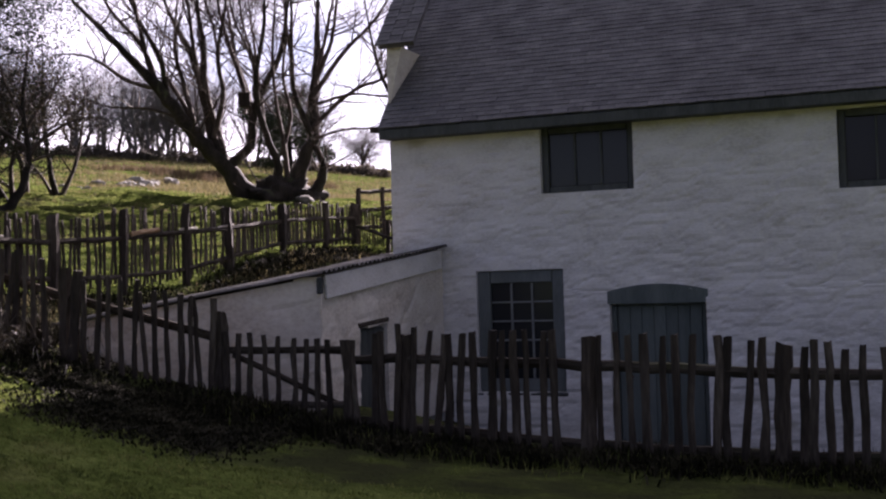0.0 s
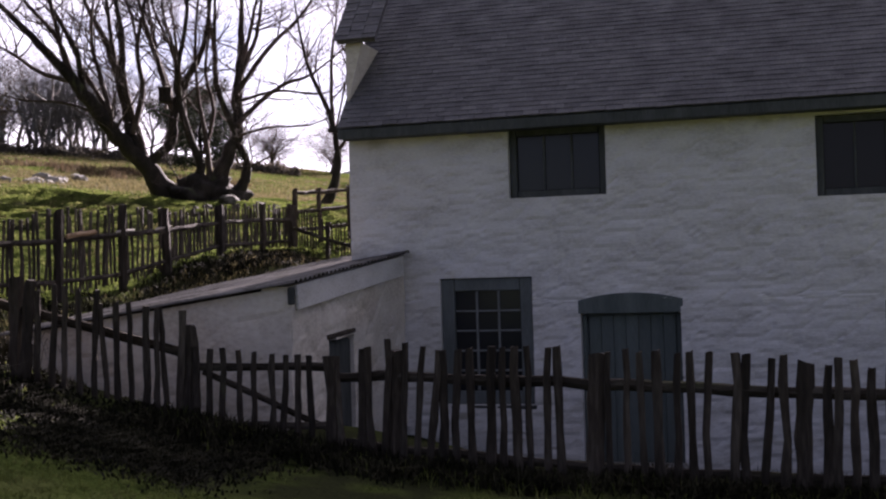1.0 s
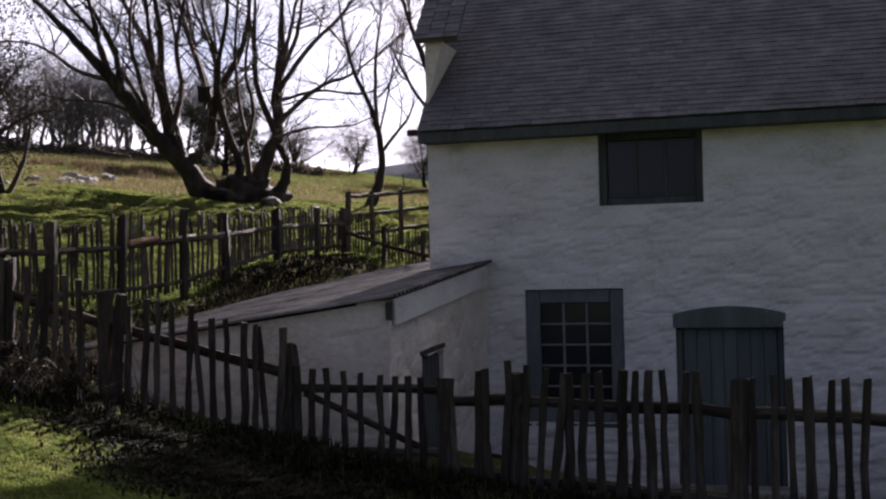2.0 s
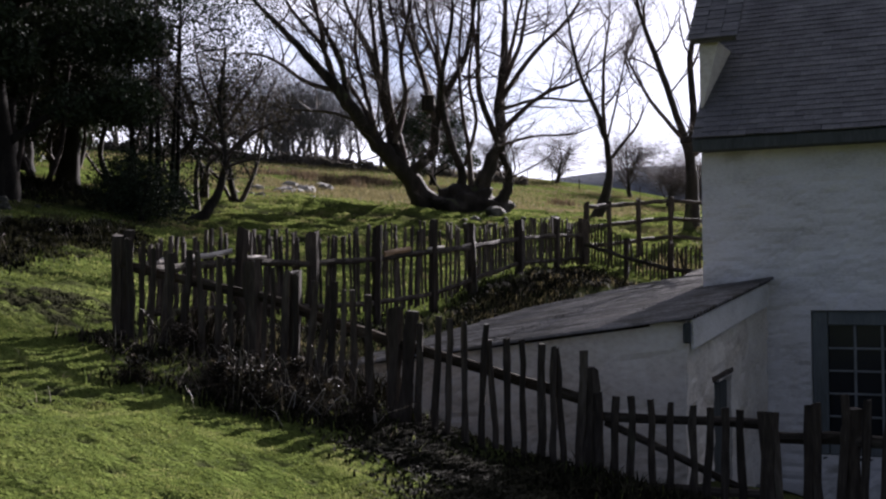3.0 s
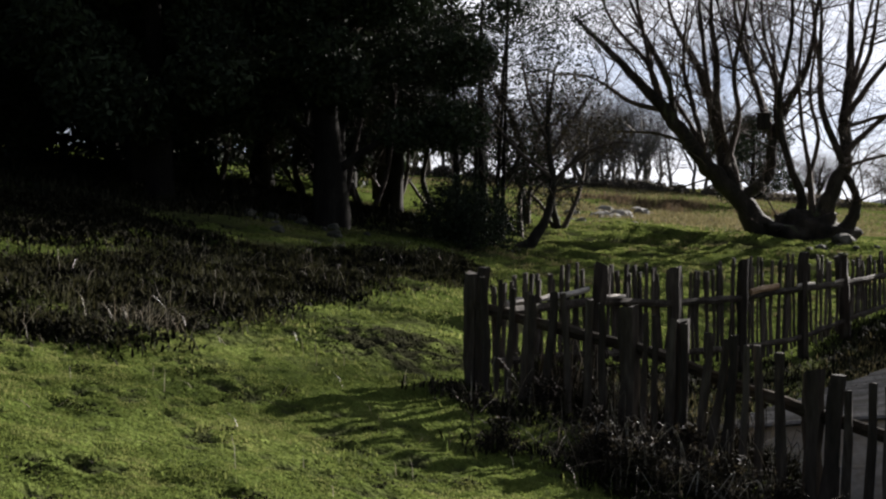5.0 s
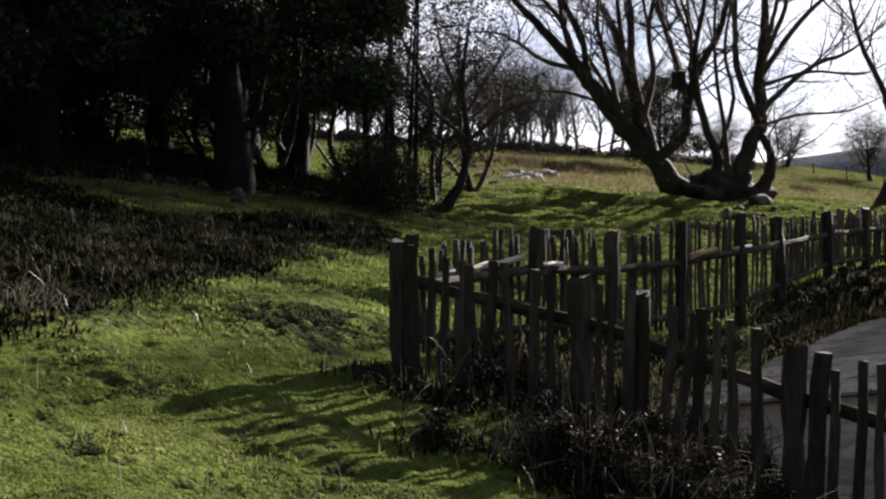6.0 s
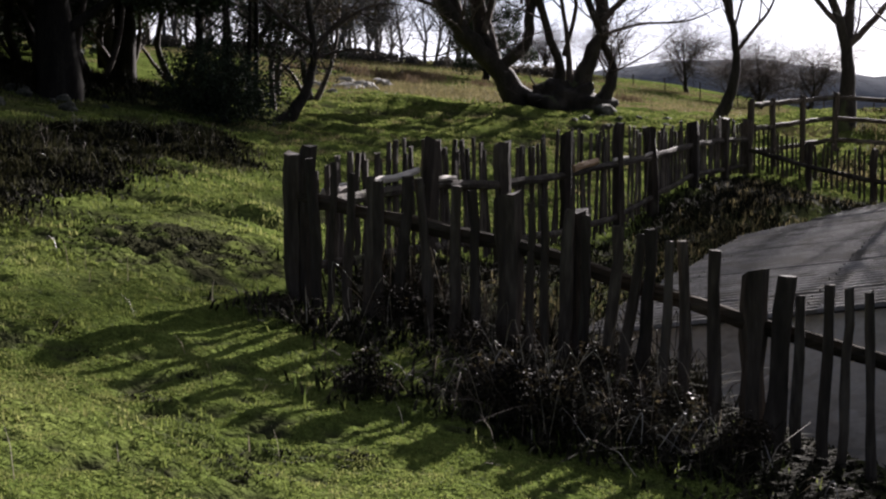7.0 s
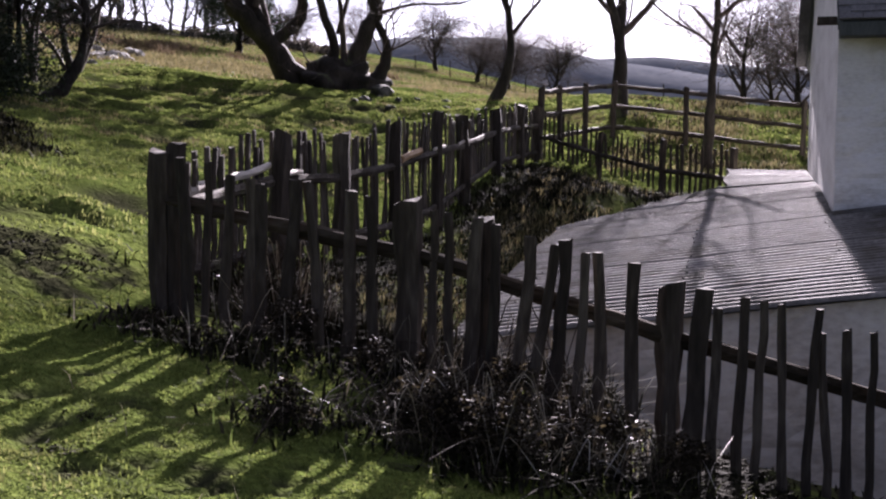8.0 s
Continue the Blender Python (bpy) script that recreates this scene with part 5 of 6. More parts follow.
def leaves(name, centers, radii, count, size, mat, parent, seed, label="", flat=0.75, hollow=0.35):
    """Many small leaves in uneven clumps round the given centres."""
    r = np.random.default_rng(seed)
    centers, radii = np.asarray(centers, float), np.asarray(radii, float)
    pick = r.choice(len(centers), count, p=radii ** 2 / (radii ** 2).sum())
    d = r.normal(size=(count, 3))
    d /= np.linalg.norm(d, axis=1)[:, None]
    far = radii[pick] * (hollow + (1 - hollow) * r.random(count) ** 0.6)
    p = centers[pick] + d * far[:, None] * np.array([1, 1, flat])
    a = r.normal(size=(count, 3))
    a /= np.linalg.norm(a, axis=1)[:, None]
    b = np.cross(a, r.normal(size=(count, 3)))
    b /= np.linalg.norm(b, axis=1)[:, None]
    s = (size * r.uniform(0.6, 1.4, count))[:, None]
    quad = np.stack([p - a * s, p + b * s * 0.42, p + a * s, p - b * s * 0.42], 1).reshape(-1, 3)
    me = bpy.data.meshes.new(name)
    me.vertices.add(len(quad))
    me.vertices.foreach_set("co", quad.astype(np.float32).ravel())
    me.loops.add(len(quad))
    me.loops.foreach_set("vertex_index", np.arange(len(quad), dtype=np.int32))
    me.polygons.add(count)
    me.polygons.foreach_set("loop_start", np.arange(0, 4 * count, 4, dtype=np.int32))
    me.update(calc_edges=True)
    me.validate()
    return link_mesh(name, me, mat, parent, label)


def evergreen(label, foot, height, wide, girth, seed, count=16000, clear=1.3, shift=(0, 0), group="", size=0.085, stems=1, mat=LEAF):
    """A dark leafy tree: trunk, limbs, and leaves in clumps at the limbs' ends."""
    r = random.Random(seed)
    x, y = foot
    base = Vector((x, y, gz(x, y) - 0.1))
    th = thing("tree", base, label, "tree", group)
    crown = Tubes().start()
    centers, radii = [], []
    for s in range(stems):
        ox, oy = (r.uniform(-0.5, 0.5), r.uniform(-0.5, 0.5)) if s else (0, 0)
        lean = Vector((r.uniform(-0.12, 0.12), r.uniform(-0.12, 0.12), 1))
        pts = [base + Vector((ox, oy, 0)) + lean * h for h in (0, height * 0.2, height * 0.45, height * 0.7, height * 0.95)]
        rad = [girth * 1.25, girth * 0.8, girth * 0.6, girth * 0.35, girth * 0.08]
        pts, rad = smooth_line(pts, rad, 4, 0.1, r)
        trunk = Tubes().start()
        trunk.add(pts, rad, 9)
        listed("trunk", trunk.v, trunk.f, SHADED_BARK, th, smooth=True)
        shoots(crown, pts[2:9], rad[2:9], r, 2, 1.1, -0.1, 0.8, 3, 1.3)
    n = max(10, int(wide * height * 0.9))
    for k in range(n):
        h = clear + (height - clear) * ((k + 0.5) / n) ** 0.9
        f = (h - clear) / (height - clear)
        reach = wide * (0.55 + 0.45 * math.sin(math.pi * min(1, 0.25 + f * 0.75))) * r.uniform(0.45, 1.0)
        g = r.uniform(0, 6.283)
        a = base + Vector((0, 0, max(0.6, h - reach * 0.35)))
        b = base + Vector((math.cos(g) * reach + shift[0], math.sin(g) * reach + shift[1], h))
        mid = a.lerp(b, 0.55) + Vector((0, 0, 0.12 * reach))
        line, rr = smooth_line([a, mid, b], [girth * 0.3, girth * 0.18, 0.02], 4)
        crown.add(line, rr, 5)
        shoots(crown, line, rr, r, 2, 0.9, 0.1, 0.7, 3, 1.0)
        centers += [b, mid, b + Vector((r.uniform(-0.4, 0.4), r.uniform(-0.4, 0.4), r.uniform(0, 0.5)))]
        radii += [r.uniform(0.55, 0.95), r.uniform(0.45, 0.8), r.uniform(0.4, 0.8)]
    listed("branchwork", crown.v, crown.f, SHADED_BARK, th, smooth=True)
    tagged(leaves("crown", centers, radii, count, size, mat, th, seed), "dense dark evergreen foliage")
    return th


GROVE = "dark evergreens of the grove"
evergreen("tall dark evergreen with a stout trunk", (-12.9, 1.7), 8.5, 3.0, 0.3, 3, 66000, 1.7, (-0.8, 0.3), GROVE, 0.062)
for k, (x, y, h, w, g_, clear, n_) in enumerate(((-15.6, -3.5, 8.0, 3.4, 0.3, 1.5, 26000), (-18.8, -0.8, 8.0, 3.4, 0.3, 1.6, 24000), (-16.2, 0.2, 8.5, 3.2, 0.28, 1.7, 26000), (-18.8, 3.4, 9.0, 3.4, 0.3, 1.8, 24000), (-15.2, 4.0, 8.0, 2.6, 0.24, 2.0, 22000), (-21.5, 7.4, 9.0, 3.8, 0.3, 2.0, 20000), (-25.7, 5.8, 9.0, 4.2, 0.32, 1.8, 20000), (-28.9, 0.5, 9.0, 4.4, 0.32, 1.6, 20000), (-23.0, -5.0, 8.5, 4.0, 0.32, 1.5, 22000), (-24.5, 13.5, 8.5, 3.6, 0.28, 2.2, 14000), (-17.6, 8.2, 8.5, 3.0, 0.26, 2.2, 20000), (-20.5, 11.0, 8.5, 3.2, 0.26, 2.2, 18000), (-14.6, -0.6, 7.5, 2.6, 0.22, 1.7, 24000))):
    evergreen(("dark spreading evergreen of the grove" if k < 5 else "dark evergreen deep in the grove"), (x, y), h, w, g_, 30 + k, int(n_ * 1.5), clear - 0.45, (0, 0), GROVE, 0.078)
evergreen("slim evergreen holly thinning to bare twigs", (-12.6, 6.2), 6.5, 2.6, 0.055, 12, 15000, 1.2, (0, 0), "", 0.034, stems=3)
evergreen("twiggy dark evergreen at the edge of the grove", (-14.6, 7.2), 7.5, 2.6, 0.08, 14, 17000, 1.6, (0, 0), "", 0.04, stems=2)
evergreen("low dark twiggy holly bush in the pasture", (-11.7, 4.0), 0.9, 0.75, 0.05, 13, 15000, 0.1, (0, 0), "", 0.031, stems=5)
haw = bare_tree("small twiggy hawthorn with a curved stem", (-11.2, 5.9), 0.75, [
    [(-0.85, 0.0, 0.13), (-0.35, 0.35, 0.12), (0.0, 0.95, 0.1), (0.05, 1.7, 0.08), (-0.05, 2.6, 0.06), (0.1, 3.8, 0.02)],
    [(0.03, 1.5, 0.06), (0.6, 2.0, 0.05), (1.2, 2.3, 0.03), (1.7, 2.3, 0.01)],
    [(0.03, 1.6, 0.06), (-0.6, 2.1, 0.05), (-1.1, 2.7, 0.03), (-1.4, 3.2, 0.01)],
    [(0.0, 2.0, 0.05), (0.5, 2.8, 0.04), (0.9, 3.4, 0.015)],
    [(0.0, 2.2, 0.05), (-0.4, 3.0, 0.04), (-0.6, 3.8, 0.015)],
    [(0.02, 1.3, 0.04), (0.7, 1.5, 0.03), (1.3, 1.45, 0.012)],
], 15, density=0.95, spread=1.1, up=0.05, length=0.75)
hb = Vector((-11.2, 5.9, gz(-11.2, 5.9)))
leaves("withered_leaves", [hb + Vector((dx, dy, h)) for dx, dy, h in ((0, 0, 2.4), (0.6, 0.5, 2.2), (-0.6, -0.4, 2.6), (0, 0.2, 3.2), (0.9, 0.7, 2.4), (-0.9, -0.6, 3.0))], [0.8, 0.7, 0.75, 0.7, 0.5, 0.5], 2600, 0.035, BROWN_LEAF, haw, 16)
evergreen("rounded dark pine far behind the great tree", (-27.0, 47.0), 5.0, 2.9, 0.2, 17, 22000, 0.6, (0, 0), "", 0.06)

# evergreen thicket that closes the grove at the back
tr = np.random.default_rng(21)
tc_, trd = [], []
for k in range(520):
    a, d = radians(tr.uniform(-72, -43)), tr.uniform(38, 58)
    x, y = 2.0 + math.sin(a) * d, -12.0 + math.cos(a) * d
    low = 1.9 if d < 46 else 0.6
    tc_.append((x, y, gz(x, y) + tr.uniform(low, 9.0)))
    trd.append(tr.uniform(1.0, 1.9))
for k in range(150):
    a, d = radians(tr.uniform(-70, -54)), tr.uniform(27, 37)
    x, y = 2.0 + math.sin(a) * d, -12.0 + math.cos(a) * d
    tc_.append((x, y, gz(x, y) + tr.uniform(0.3, 4.2)))
    trd.append(tr.uniform(0.7, 1.2))
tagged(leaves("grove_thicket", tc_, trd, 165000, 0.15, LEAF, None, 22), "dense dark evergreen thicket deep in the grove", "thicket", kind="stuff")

# undergrowth in the grove: slanting pale stems
for k, (x, y) in enumerate(((-17.2, 9.5), (-18.0, 8.6), (-19.2, 8.0), (-15.2, 10.4), (-14.6, 11.0), (-21.5, 6.0), (-23.0, 4.4), (-15.9, 5.6), (-16.9, 4.9), (-14.3, 3.2), (-17.8, 6.3), (-13.9, 8.4), (-19.9, 4.6))):
    bare_tree("slanting bare sapling under the evergreens", (x, y), 0.6, [
        [(0, 0, 0.1), (rb.uniform(-0.5, 0.1), 1.0, 0.085), (rb.uniform(-1.0, 0.1), 2.2, 0.07), (rb.uniform(-1.2, 0.3), 4.2, 0.02)],
        [(0.1, 0, 0.08), (rb.uniform(0.1, 0.6), 1.2, 0.06), (rb.uniform(0.2, 1.0), 3.0, 0.02)],
        [(-0.1, 0.1, 0.05), (rb.uniform(-0.9, -0.3), 0.8, 0.04), (rb.uniform(-1.6, -0.6), 1.5, 0.015)]], 90 + k, density=0.8, group="saplings under the grove")

# far wood along the top of the field
wood = Tubes().start()
wr = random.Random(77)
for k in range(100):
    f = k / 99
    x, y = -66 + 30 * f + wr.uniform(-2, 2), 38 + 24 * f + wr.uniform(-5, 7)
    h = wr.uniform(4.0, 6.5)
    for limb in plain_limbs(wr, h, 0.2, 5, wr.uniform(-0.5, 0.5), 0.15):
        base = Vector((x, y, gz(x, y) - 0.2))
        pts = [base + Vector((a * 0.9, wr.uniform(-0.4, 0.4), q)) for a, q, _ in limb]
        rad = [g_ for _, _, g_ in limb]
        wood.add(pts, rad, 4)
        shoots(wood, pts, [max(0.05, g_) for g_ in rad], wr, 1, 0.9, 0.3, 0.9, 2, 1.3, far=True)
wood_ob = listed("far_wood", wood.v, wood.f, HAZED_TWIG)
tagged(wood_ob, "leafless wood along the top of the field, greyed by painted haze", "wood", kind="stuff")
# dark hedge line under it
rh = np.random.default_rng(8)
hc, hr = [], []
for k in range(90):
    f = k / 89
    x, y = -64 + 36 * f, 36 + 28 * f
    hc.append((x + rh.uniform(-1, 1), y + rh.uniform(-1, 1), gz(x, y) + 0.15))
    hr.append(rh.uniform(0.4, 0.9))
hedge = leaves("far_hedge", hc, hr, 18000, 0.15, FAR_SCRUB, None, 9)
tagged(hedge, "low brown scrub and bank below the wood", "scrub", kind="stuff")

# ---- stones ----


def boulder(x, y, size, seed, label="pale lichened field stone lying in the grass", mat=STONE):
    r = random.Random(seed)
    bm = bmesh.new()
    bmesh.ops.create_icosphere(bm, subdivisions=3, radius=1.0)
    o = Vector((seed * 3.7, seed * 1.3, 0))
    for v in bm.verts:
        v.co *= 1 + 0.35 * noise.noise(v.co * 1.1 + o) + 0.12 * noise.noise(v.co * 3.1 + o)
        v.co = Vector((v.co.x * size * r.uniform(0.98, 1.02), v.co.y * size * 0.8, v.co.z * size * 0.62))
    bmesh.ops.transform(bm, matrix=Matrix.Translation((x, y, gz(x, y) + size * 0.18)) @ Matrix.Rotation(r.uniform(0, 6), 4, "Z"), verts=bm.verts)
    return tagged(part("boulder", bm, mat), label, "stone", "stones in the pasture")


sr = random.Random(30)
for k in range(34):
    along = sr.gauss(0, 1)
    boulder(-22.2 - 1.1 * along + sr.gauss(0, 0.7), 25.6 + 2.2 * along + sr.gauss(0, 0.7), sr.uniform(0.13, 0.42), 200 + k)
for k in range(8):
    boulder(-16.3 + sr.gauss(0, 1.5), 15.4 + sr.gauss(0, 0.9), sr.uniform(0.1, 0.22), 340 + k)
for k in range(26):
    boulder(-12.9 + sr.gauss(0, 1.5), 1.2 + sr.gauss(0, 1.0), sr.uniform(0.06, 0.14), 240 + k, "mossy stone at the foot of the evergreens", MOSSY)
for k in range(12):
    boulder(-9.0 + sr.gauss(0, 2.2), 13.2 + sr.gauss(0, 0.8), sr.uniform(0.07, 0.16), 270 + k, mat=MOSSY)
boulder(-8.6, 13.8, 0.34, 300, "dark mossy stump in the grass", MOSSY)

# ---- grass, rushes, brambles ----


def blades(name, xs, ys, heights, width, mat, seed, lean=0.5, lift=0.0, parent=None):
    """Single curved blades standing on the ground at the given places."""
    r = np.random.default_rng(seed)
    n = len(xs)
    z = on_grid(GZ, xs, ys) + lift - 0.004
    g, bend = r.uniform(0, 2 * np.pi, n), np.abs(r.normal(0, lean, n))
    wx, wy = np.cos(g + 1.57) * width, np.sin(g + 1.57) * width
    dx, dy = np.cos(g) * bend, np.sin(g) * bend
    h = heights
    rows = []
    for f, w in ((0.0, 1.0), (0.55, 0.8)):
        cx, cy, cz = xs + dx * h * f * f, ys + dy * h * f * f, z + h * f * (1 - 0.25 * bend.clip(0, 1.5) * f)
        rows += [np.stack([cx - wx * w, cy - wy * w, cz], 1), np.stack([cx + wx * w, cy + wy * w, cz], 1)]
    tip = np.stack([xs + dx * h, ys + dy * h, z + h * (1 - 0.25 * bend.clip(0, 1.5))], 1)
    v = np.stack(rows + [tip], 1).reshape(-1, 3)
    me = bpy.data.meshes.new(name)
    me.vertices.add(len(v))
    me.vertices.foreach_set("co", v.astype(np.float32).ravel())
    k = np.arange(n)[:, None] * 5
    loops = np.concatenate([k + np.array([[0, 1, 3, 2]]), k + np.array([[2, 3, 4]])], 1)
    me.loops.add(n * 7)
    me.loops.foreach_set("vertex_index", loops.astype(np.int32).ravel())
    me.polygons.add(n * 2)
    st = (np.arange(n)[:, None] * 7 + np.array([[0, 4]])).ravel()
    me.polygons.foreach_set("loop_start", st.astype(np.int32))
    me.update(calc_edges=True)
    me.validate()
    return link_mesh(name, me, mat, parent)


gr = np.random.default_rng(3)


def tussocky(n, x0, x1, y0, y1):
    """Places for blades, thicker in clumps, and none inside the buildings."""
    c = n * 2 // 9
    tx, ty = gr.uniform(x0, x1, c), gr.uniform(y0, y1, c)
    x, y = np.repeat(tx, 9) + gr.normal(0, 0.03, c * 9), np.repeat(ty, 9) + gr.normal(0, 0.03, c * 9)
    keep = np.array([0.5 + 0.5 * noise.noise(Vector((a * 1.6, b * 1.6, 0))) + 0.3 * noise.noise(Vector((a * 5, b * 5, 2))) for a, b in zip(x, y)]) > gr.uniform(0, 0.75, len(x))
    keep &= ~((np.hypot((x + 4.95) / 0.75, (y + 5.15) / 0.85) < 1) & (gr.uniform(0, 1, len(x)) < 0.6))
    keep &= on_grid(MUD_SHADE, x, y) < gr.uniform(0.1, 0.5, len(x))
    keep &= ~((x > -2.7) & (y > -3.6) & (y < 4.6))
    keep &= (np.minimum(np.minimum(x - x0, x1 - x), np.minimum(y - y0, y1 - y)) > gr.exponential(0.25, len(x)))
    return x[keep][:n], y[keep][:n]


for (n, x0, x1, y0, y1, hgt, wid) in ((250000, -7.8, 0.3, -10.2, -5.2, 0.013, 0.0034), (60000, -16, -4.1, -6.5, 6.5, 0.035, 0.008), (60000, -16, -1, 6.5, 18, 0.035, 0.011), (50000, -0.5, 9.5, -9.5, -4.2, 0.026, 0.005), (6000, -4, -1, -5.2, 7, 0.05, 0.006), (20000, -1, 9, 5, 14, 0.05, 0.012)):
    px, py = tussocky(n, x0, x1, y0, y1)
    h = hgt * gr.uniform(0.5, 1.6, len(px))
    tagged(blades("grass", px, py, h, wid, BLADE, int(n + x0), 0.9), "short green pasture grass in tussocks", "grass", kind="stuff")


def clump_of(name, label, spots, per, radius, height, width, mat, seed, lean, category):
    r = np.random.default_rng(seed)
    xs_, ys_ = [], []
    for (x, y) in spots:
        xs_.append(x + r.normal(0, radius, per))
        ys_.append(y + r.normal(0, radius, per))
    xs_, ys_ = np.concatenate(xs_), np.concatenate(ys_)
    return tagged(blades(name, xs_, ys_, height * r.uniform(0.45, 1.25, len(xs_)), width, mat, seed, lean), label, category, kind="stuff")


cr = random.Random(9)


def arched(name, label, spots, count, reach, rise, radius, mat, seed, category):
    """Thin stems that spring up, arch over and lie across one another."""
    r = random.Random(seed)
    tubes = Tubes().start()
    for k in range(count):
        x, y = spots[r.randrange(len(spots))]
        x, y = x + r.gauss(0, 0.12), y + r.gauss(0, 0.1)
        g = r.uniform(0, 6.283)
        ln, hi = reach * r.uniform(0.35, 1.1), rise * r.uniform(0.35, 1.15)
        p0 = Vector((x, y, gz(x, y) - 0.02))
        e = p0 + Vector((math.cos(g) * ln, math.sin(g) * ln, 0))
        e.z = gz(e.x, e.y) + hi * r.uniform(0.0, 0.7)
        m = p0.lerp(e, r.uniform(0.35, 0.6)) + Vector((r.gauss(0, 0.05), r.gauss(0, 0.05), hi))
        pts, rad = smooth_line([p0, m, e], [radius, radius * 0.85, radius * 0.5], 4)
        tubes.add(pts, rad, 3)
    return tagged(listed(name, tubes.v, tubes.f, mat), label, category, kind="stuff")


weed_line = [(-3.7 + 3.7 * f + cr.gauss(0, 0.1), -5.66 + 0.3 * f + cr.gauss(0, 0.14)) for f in (k / 45 for k in range(46))]
knot = [(-1.95 + cr.gauss(0, 0.36), -6.15 + cr.gauss(0, 0.22)) for k in range(22)]
spill = [(-3.3 + 2.1 * f + cr.gauss(0, 0.12), -5.95 + cr.gauss(0, 0.12)) for f in (k / 9 for k in range(10))]
tangle = weed_line[:15:3] + weed_line[15:26] + knot + spill[5:]
arched("bramble_stems", "dark arching bramble stems along the fence foot", tangle, 290, 0.5, 0.2, 0.0026, BRAMBLE, 60, "brambles")
arched("bleached_stalks", "bleached dead stalks bent over at the fence foot", tangle + knot, 55, 0.34, 0.3, 0.0024, STRAW, 61, "weeds")
arched("bleached_bramble", "bleached hoops of dead bramble on the heap", knot, 20, 0.28, 0.2, 0.003, PEELED, 83, "brambles")
clump_of("bracken_litter", "dark dead bracken and leaf litter at the fence foot", tangle, 170, 0.15, 0.1, 0.009, HEATHER, 62, 1.3, "bracken")
clump_of("weeds", "coarse green weeds at the fence foot", tangle, 30, 0.24, 0.09, 0.005, BLADE, 63, 0.9, "weeds")
clump_of("dead_grass", "bleached dead grass glinting at the fence foot", tangle, 5, 0.16, 0.24, 0.003, STRAW, 77, 1.3, "grass")
inner = [(-3.62 + cr.gauss(0, 0.22), -4.6 + 11 * k / 60 + cr.gauss(0, 0.2)) for k in range(61)]
by_shed = [(-3.0 + cr.gauss(0, 0.2), -4.4 + 7 * k / 40 + cr.gauss(0, 0.2)) for k in range(41)]
clump_of("garden_weeds", "rank brown weeds inside the garden fence", inner, 110, 0.24, 0.11, 0.008, HEATHER, 64, 1.4, "weeds")
clump_of("garden_grass", "withered tawny grass on the garden bank", by_shed, 150, 0.28, 0.08, 0.005, TAWNY, 65, 1.3, "weeds")
behind_shed = [(x, y) for x, y in ((cr.uniform(-3.4, -0.7), cr.uniform(1.6, 6.2)) for k in range(110)) if y > 1.7 + (x + 2.7) * 0.95 and y < 6.3 - 0.55 * (x + 3.9)]
clump_of("back_weeds", "dead brown weeds and litter behind the shed", behind_shed, 90, 0.16, 0.13, 0.009, HEATHER, 93, 1.3, "weeds")
clump_of("back_straw", "withered pale grass behind the shed", behind_shed[::3], 60, 0.18, 0.12, 0.006, TAWNY, 94, 1.2, "grass")
before_shed = [(cr.uniform(-3.75, -1.5), cr.uniform(-4.95, -3.95)) for k in range(60)]
clump_of("shed_front_weeds", "dead brown weeds standing between the fence and the shed", before_shed, 110, 0.14, 0.24, 0.009, HEATHER, 87, 1.0, "weeds")
arched("shed_front_bramble", "dark bramble stems before the shed front", before_shed, 130, 0.5, 0.42, 0.004, BRAMBLE, 88, "brambles")
arched("shed_front_stalks", "bleached bent stalks before the shed front", before_shed, 60, 0.18, 0.4, 0.003, STRAW, 89, "weeds")
mound = [(x, y, on_grid(GZ, x, y) + cr.uniform(0.0, 0.24)) for x, y in weed_line[:14:4] + weed_line[14:26:2] + knot * 2]
tagged(leaves("bramble_leaves", mound, [cr.uniform(0.05, 0.16) for _ in mound], 30000, 0.0115, BRAMBLE_LEAF, None, 74, flat=0.7, hollow=0.1), "dark glossy bramble leaves heaped along the fence foot", "brambles", kind="stuff")
tagged(leaves("dead_bramble_leaves", mound, [cr.uniform(0.06, 0.18) for _ in mound], 9000, 0.012, BROWN_LEAF, None, 92, flat=0.7, hollow=0.3), "withered brown leaves caught in the bramble heap", "brambles", kind="stuff")
rush = []
while len(rush) < 185:
    f, g_ = cr.random(), cr.random() ** 1.2
    ex, ey = float(np.interp(f, (0, 0.15, 0.3, 0.5, 0.75, 1), (-5.7, -5.65, -6.0, -6.95, -8.0, -9.0))), float(np.interp(f, (0, 0.15, 0.3, 0.5, 0.75, 1), (-9.0, -7.5, -6.5, -4.2, -2.2, 0.8)))
    rush.append((ex - (3.0 - 1.5 * f) * g_ + cr.gauss(0, 0.15), ey + 0.9 * g_ + cr.gauss(0, 0.3)))
clump_of("rush_bed", "dark heather and rush clumps in the damp hollow", rush, 430, 0.22, 0.085, 0.010, HEATHER, 66, 1.7, "rushes")
tuft = [(-5.75 + cr.gauss(0, 0.06), -7.1 + cr.gauss(0, 0.06)) for k in range(3)]
clump_of("rush_tuft", "bleached tuft of rushes at the edge of the hollow", tuft, 34, 0.14, 0.3, 0.0018, STRAW, 76, 2.0, "rushes")
clump_of("sedge", "green sedge among the heather in the hollow, dulled by painted shade", [(x + cr.gauss(0, 0.3), y + cr.gauss(0, 0.3)) for x, y in rush], 70, 0.16, 0.12, 0.006, SHADED_SEDGE, 78, 1.2, "sedge")
arched("rush_stems", "bleached rush stems in the damp hollow", rush, 130, 0.28, 0.2, 0.002, STRAW, 67, "rushes")
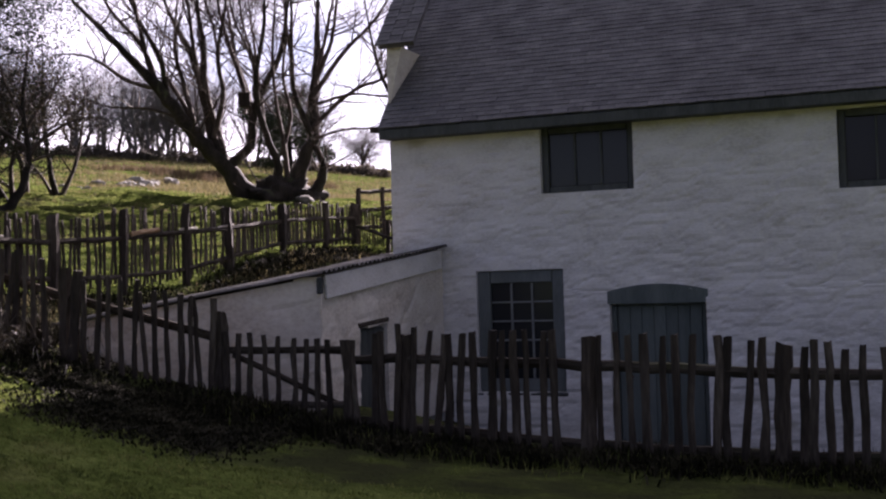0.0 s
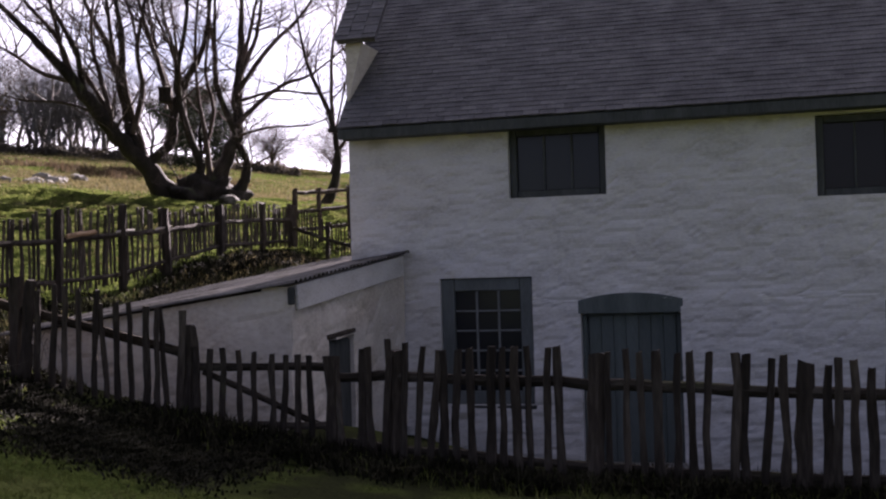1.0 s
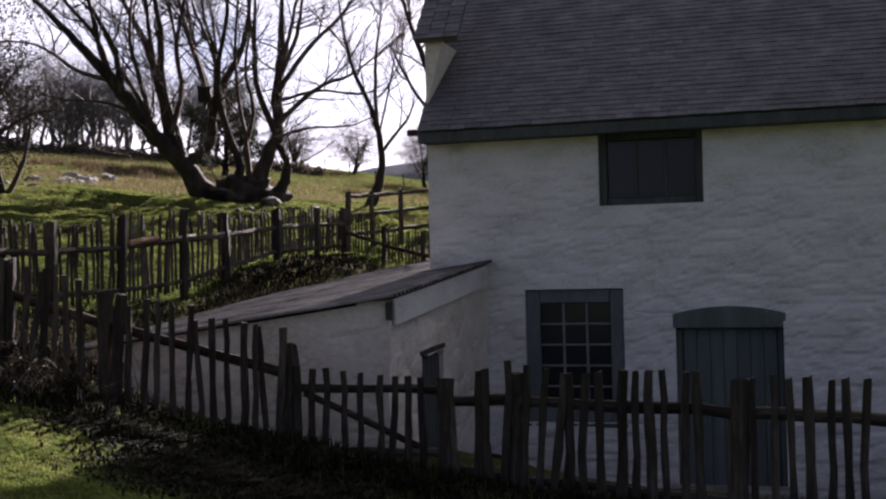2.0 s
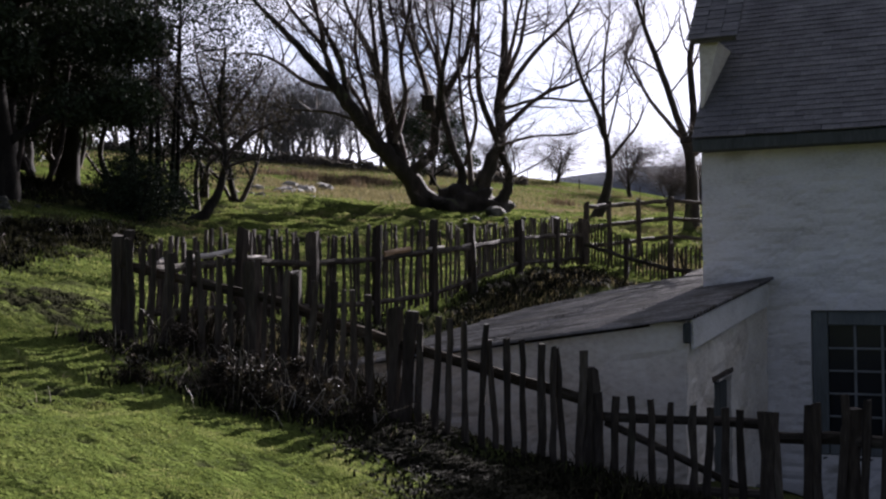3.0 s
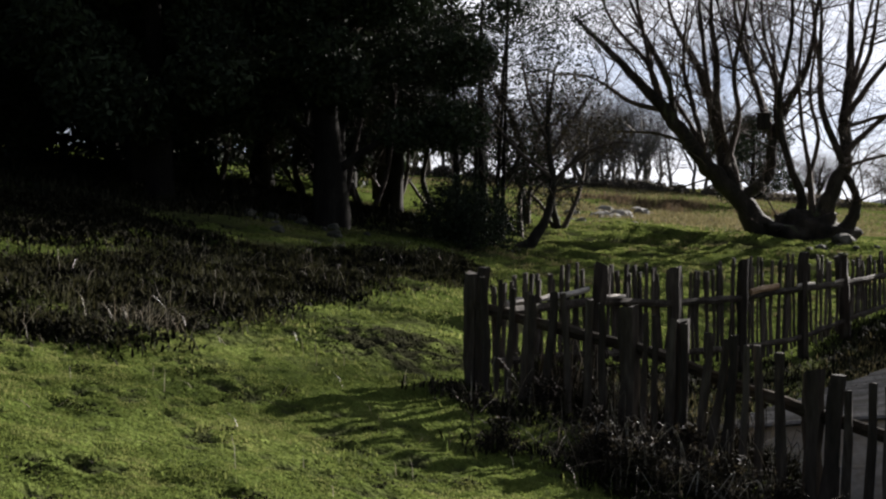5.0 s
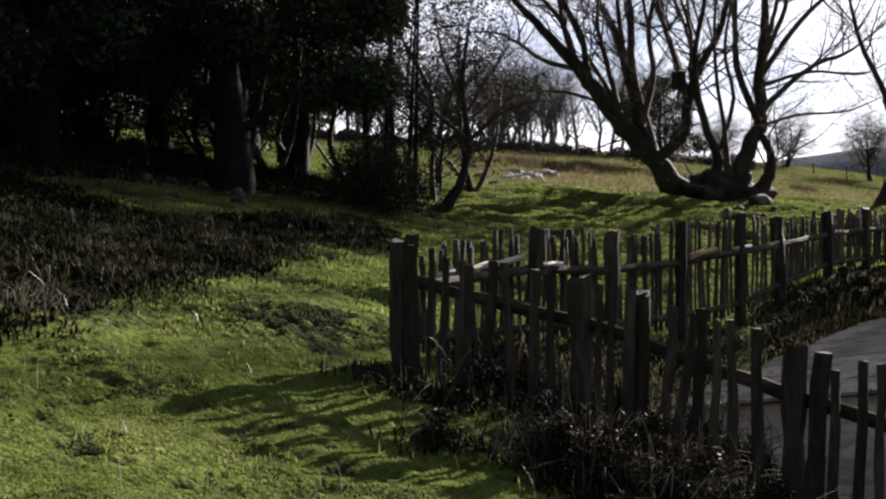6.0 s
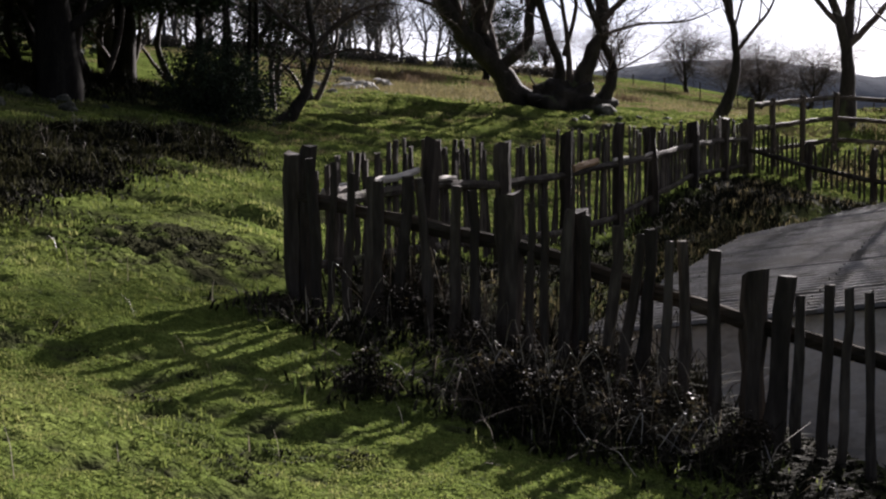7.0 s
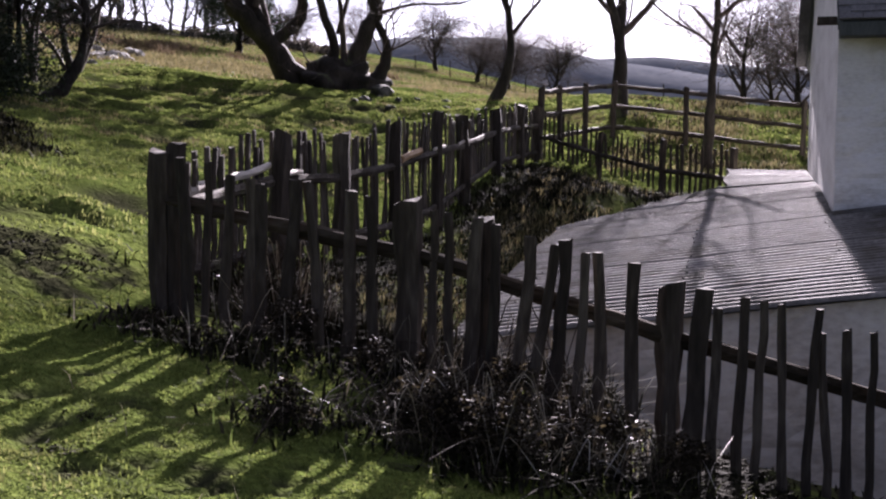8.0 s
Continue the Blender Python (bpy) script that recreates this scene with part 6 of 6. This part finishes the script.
field = [(-20.6 + cr.gauss(0, 5), 27 + cr.gauss(0, 4)) for k in range(70)] + [(-12 + cr.gauss(0, 0.6), 26.4 + cr.gauss(0, 0.5)) for k in range(12)]
field += [(cr.uniform(-44, -8), cr.uniform(30, 74)) for k in range(240)]
clump_of("moor_grass", "tawny tufts of moor grass up the field", field, 170, 1.0, 0.2, 0.014, TAWNY, 68, 0.9, "grass")
russet = [(cx + cr.gauss(0, sx), cy + cr.gauss(0, sy)) for cx, cy, sx, sy, n in ((-17.4, 43.5, 0.4, 0.4, 5), (-26.6, 40.5, 1.6, 1.2, 10), (-25.8, 34.6, 0.8, 0.8, 5), (-30.0, 38.0, 2.5, 1.6, 10), (-21.5, 41.0, 1.0, 1.0, 3)) for k in range(n)]
clump_of("bracken", "russet dead bracken in patches up the field", russet, 110, 0.3, 0.42, 0.016, BRACKEN, 79, 0.6, "bracken")
clump_of("long_stalks", "single bleached grass stalks lying about the pasture", [(cr.uniform(-6.5, -1.5), cr.uniform(-9, -5.8)) for k in range(60)], 1, 0.02, 0.17, 0.0022, STRAW, 69, 2.2, "grass")
clump_of("verge_grass", "rank grass along the foot of the cottage fence", [(0.3 + 9 * k / 60, -5.15 + cr.gauss(0, 0.12)) for k in range(61)], 30, 0.16, 0.12, 0.005, BLADE, 70, 0.9, "grass")
clump_of("verge_litter", "dark dead weeds along the foot of the cottage fence", [(0.3 + 9 * k / 60, -5.05 + cr.gauss(0, 0.16)) for k in range(61)], 190, 0.16, 0.15, 0.009, HEATHER, 71, 1.1, "weeds")
# near-black clumps laid under the evergreens in place of their shade
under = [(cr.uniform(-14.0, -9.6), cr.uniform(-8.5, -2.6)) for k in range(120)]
clump_of("grove_litter", "low dark blades standing in for shade at the edge of the grove", under, 330, 0.36, 0.09, 0.013, HEATHER, 75, 1.6, "undergrowth")
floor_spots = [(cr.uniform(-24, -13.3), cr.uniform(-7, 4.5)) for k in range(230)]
clump_of("grove_floor", "dark blades standing in for the shade over the grove floor", floor_spots, 170, 0.5, 0.22, 0.014, HEATHER, 72, 1.0, "undergrowth")
dark_ground = [(-4.95 + cr.gauss(0, 0.36), -5.15 + cr.gauss(0, 0.4)) for k in range(40)]
clump_of("trodden_litter", "trodden dark litter beside the corner post", dark_ground, 26, 0.09, 0.025, 0.008, HEATHER, 73, 1.6, "litter")
# more dark clumps on the bank, added to shade it by colour
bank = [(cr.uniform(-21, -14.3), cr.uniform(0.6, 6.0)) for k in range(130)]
clump_of("grove_bramble", "dark clumps on the bank, standing in for shade under the evergreens", bank, 200, 0.42, 0.3, 0.013, HEATHER, 80, 1.1, "undergrowth")
hummocks = [(cr.uniform(-15, -4.4), cr.uniform(-3.6, 13)) for k in range(330)]
clump_of("tussocks", "coarse tussocks of pasture grass across the slope", hummocks, 60, 0.1, 0.055, 0.006, BLADE, 81, 0.8, "grass")
clump_of("dead_tussocks", "withered tussocks among the pasture grass", [(cr.uniform(-20, -4.6), cr.uniform(2, 20)) for k in range(200)], 60, 0.14, 0.08, 0.006, TAWNY, 82, 0.8, "grass")
swards = [(cr.uniform(-8.5, -2.2), cr.uniform(-11.5, -6.3)) for k in range(150)]
clump_of("pasture_tufts", "longer tufts of grass on the grazed pasture", swards, 70, 0.075, 0.035, 0.0045, BLADE, 90, 1.1, "grass")
clods = [(-2.31, -8.91), (-2.26, -8.84), (-4.82, -7.35), (-4.06, -8.65), (-3.04, -9.29), (-2.47, -7.83), (-2.99, -9.57), (-3.73, -7.28)] + [(cr.uniform(-6.0, -1.8), cr.uniform(-10, -6.8)) for k in range(26)]
clump_of("dark_tufts", "dark matted tufts and clods in the grazed turf", clods, 90, 0.05, 0.02, 0.007, HEATHER, 91, 1.8, "grass")
apron = []
while len(apron) < 85:
    x, y = cr.uniform(-1.3, 1.3), cr.uniform(-7.2, -5.0)
    if y > -6.1 - 0.9 * (x + 1.1) or y > -5.6:
        apron.append((x, y))
clump_of("trampled_litter", "low dark blades strewn before the gate", apron, 230, 0.2, 0.05, 0.010, HEATHER, 84, 1.7, "litter")
below = [(cr.uniform(-3.0, 6.5), cr.uniform(7.0, 17.0)) for k in range(190)]
clump_of("slope_tussocks", "withered grass and dead fern on the slope behind the cottage", below, 70, 0.2, 0.14, 0.007, TAWNY, 85, 0.9, "grass")
clump_of("slope_weeds", "dark weeds in the hollows behind the cottage", below[::2], 90, 0.25, 0.12, 0.009, HEATHER, 86, 1.2, "weeds")
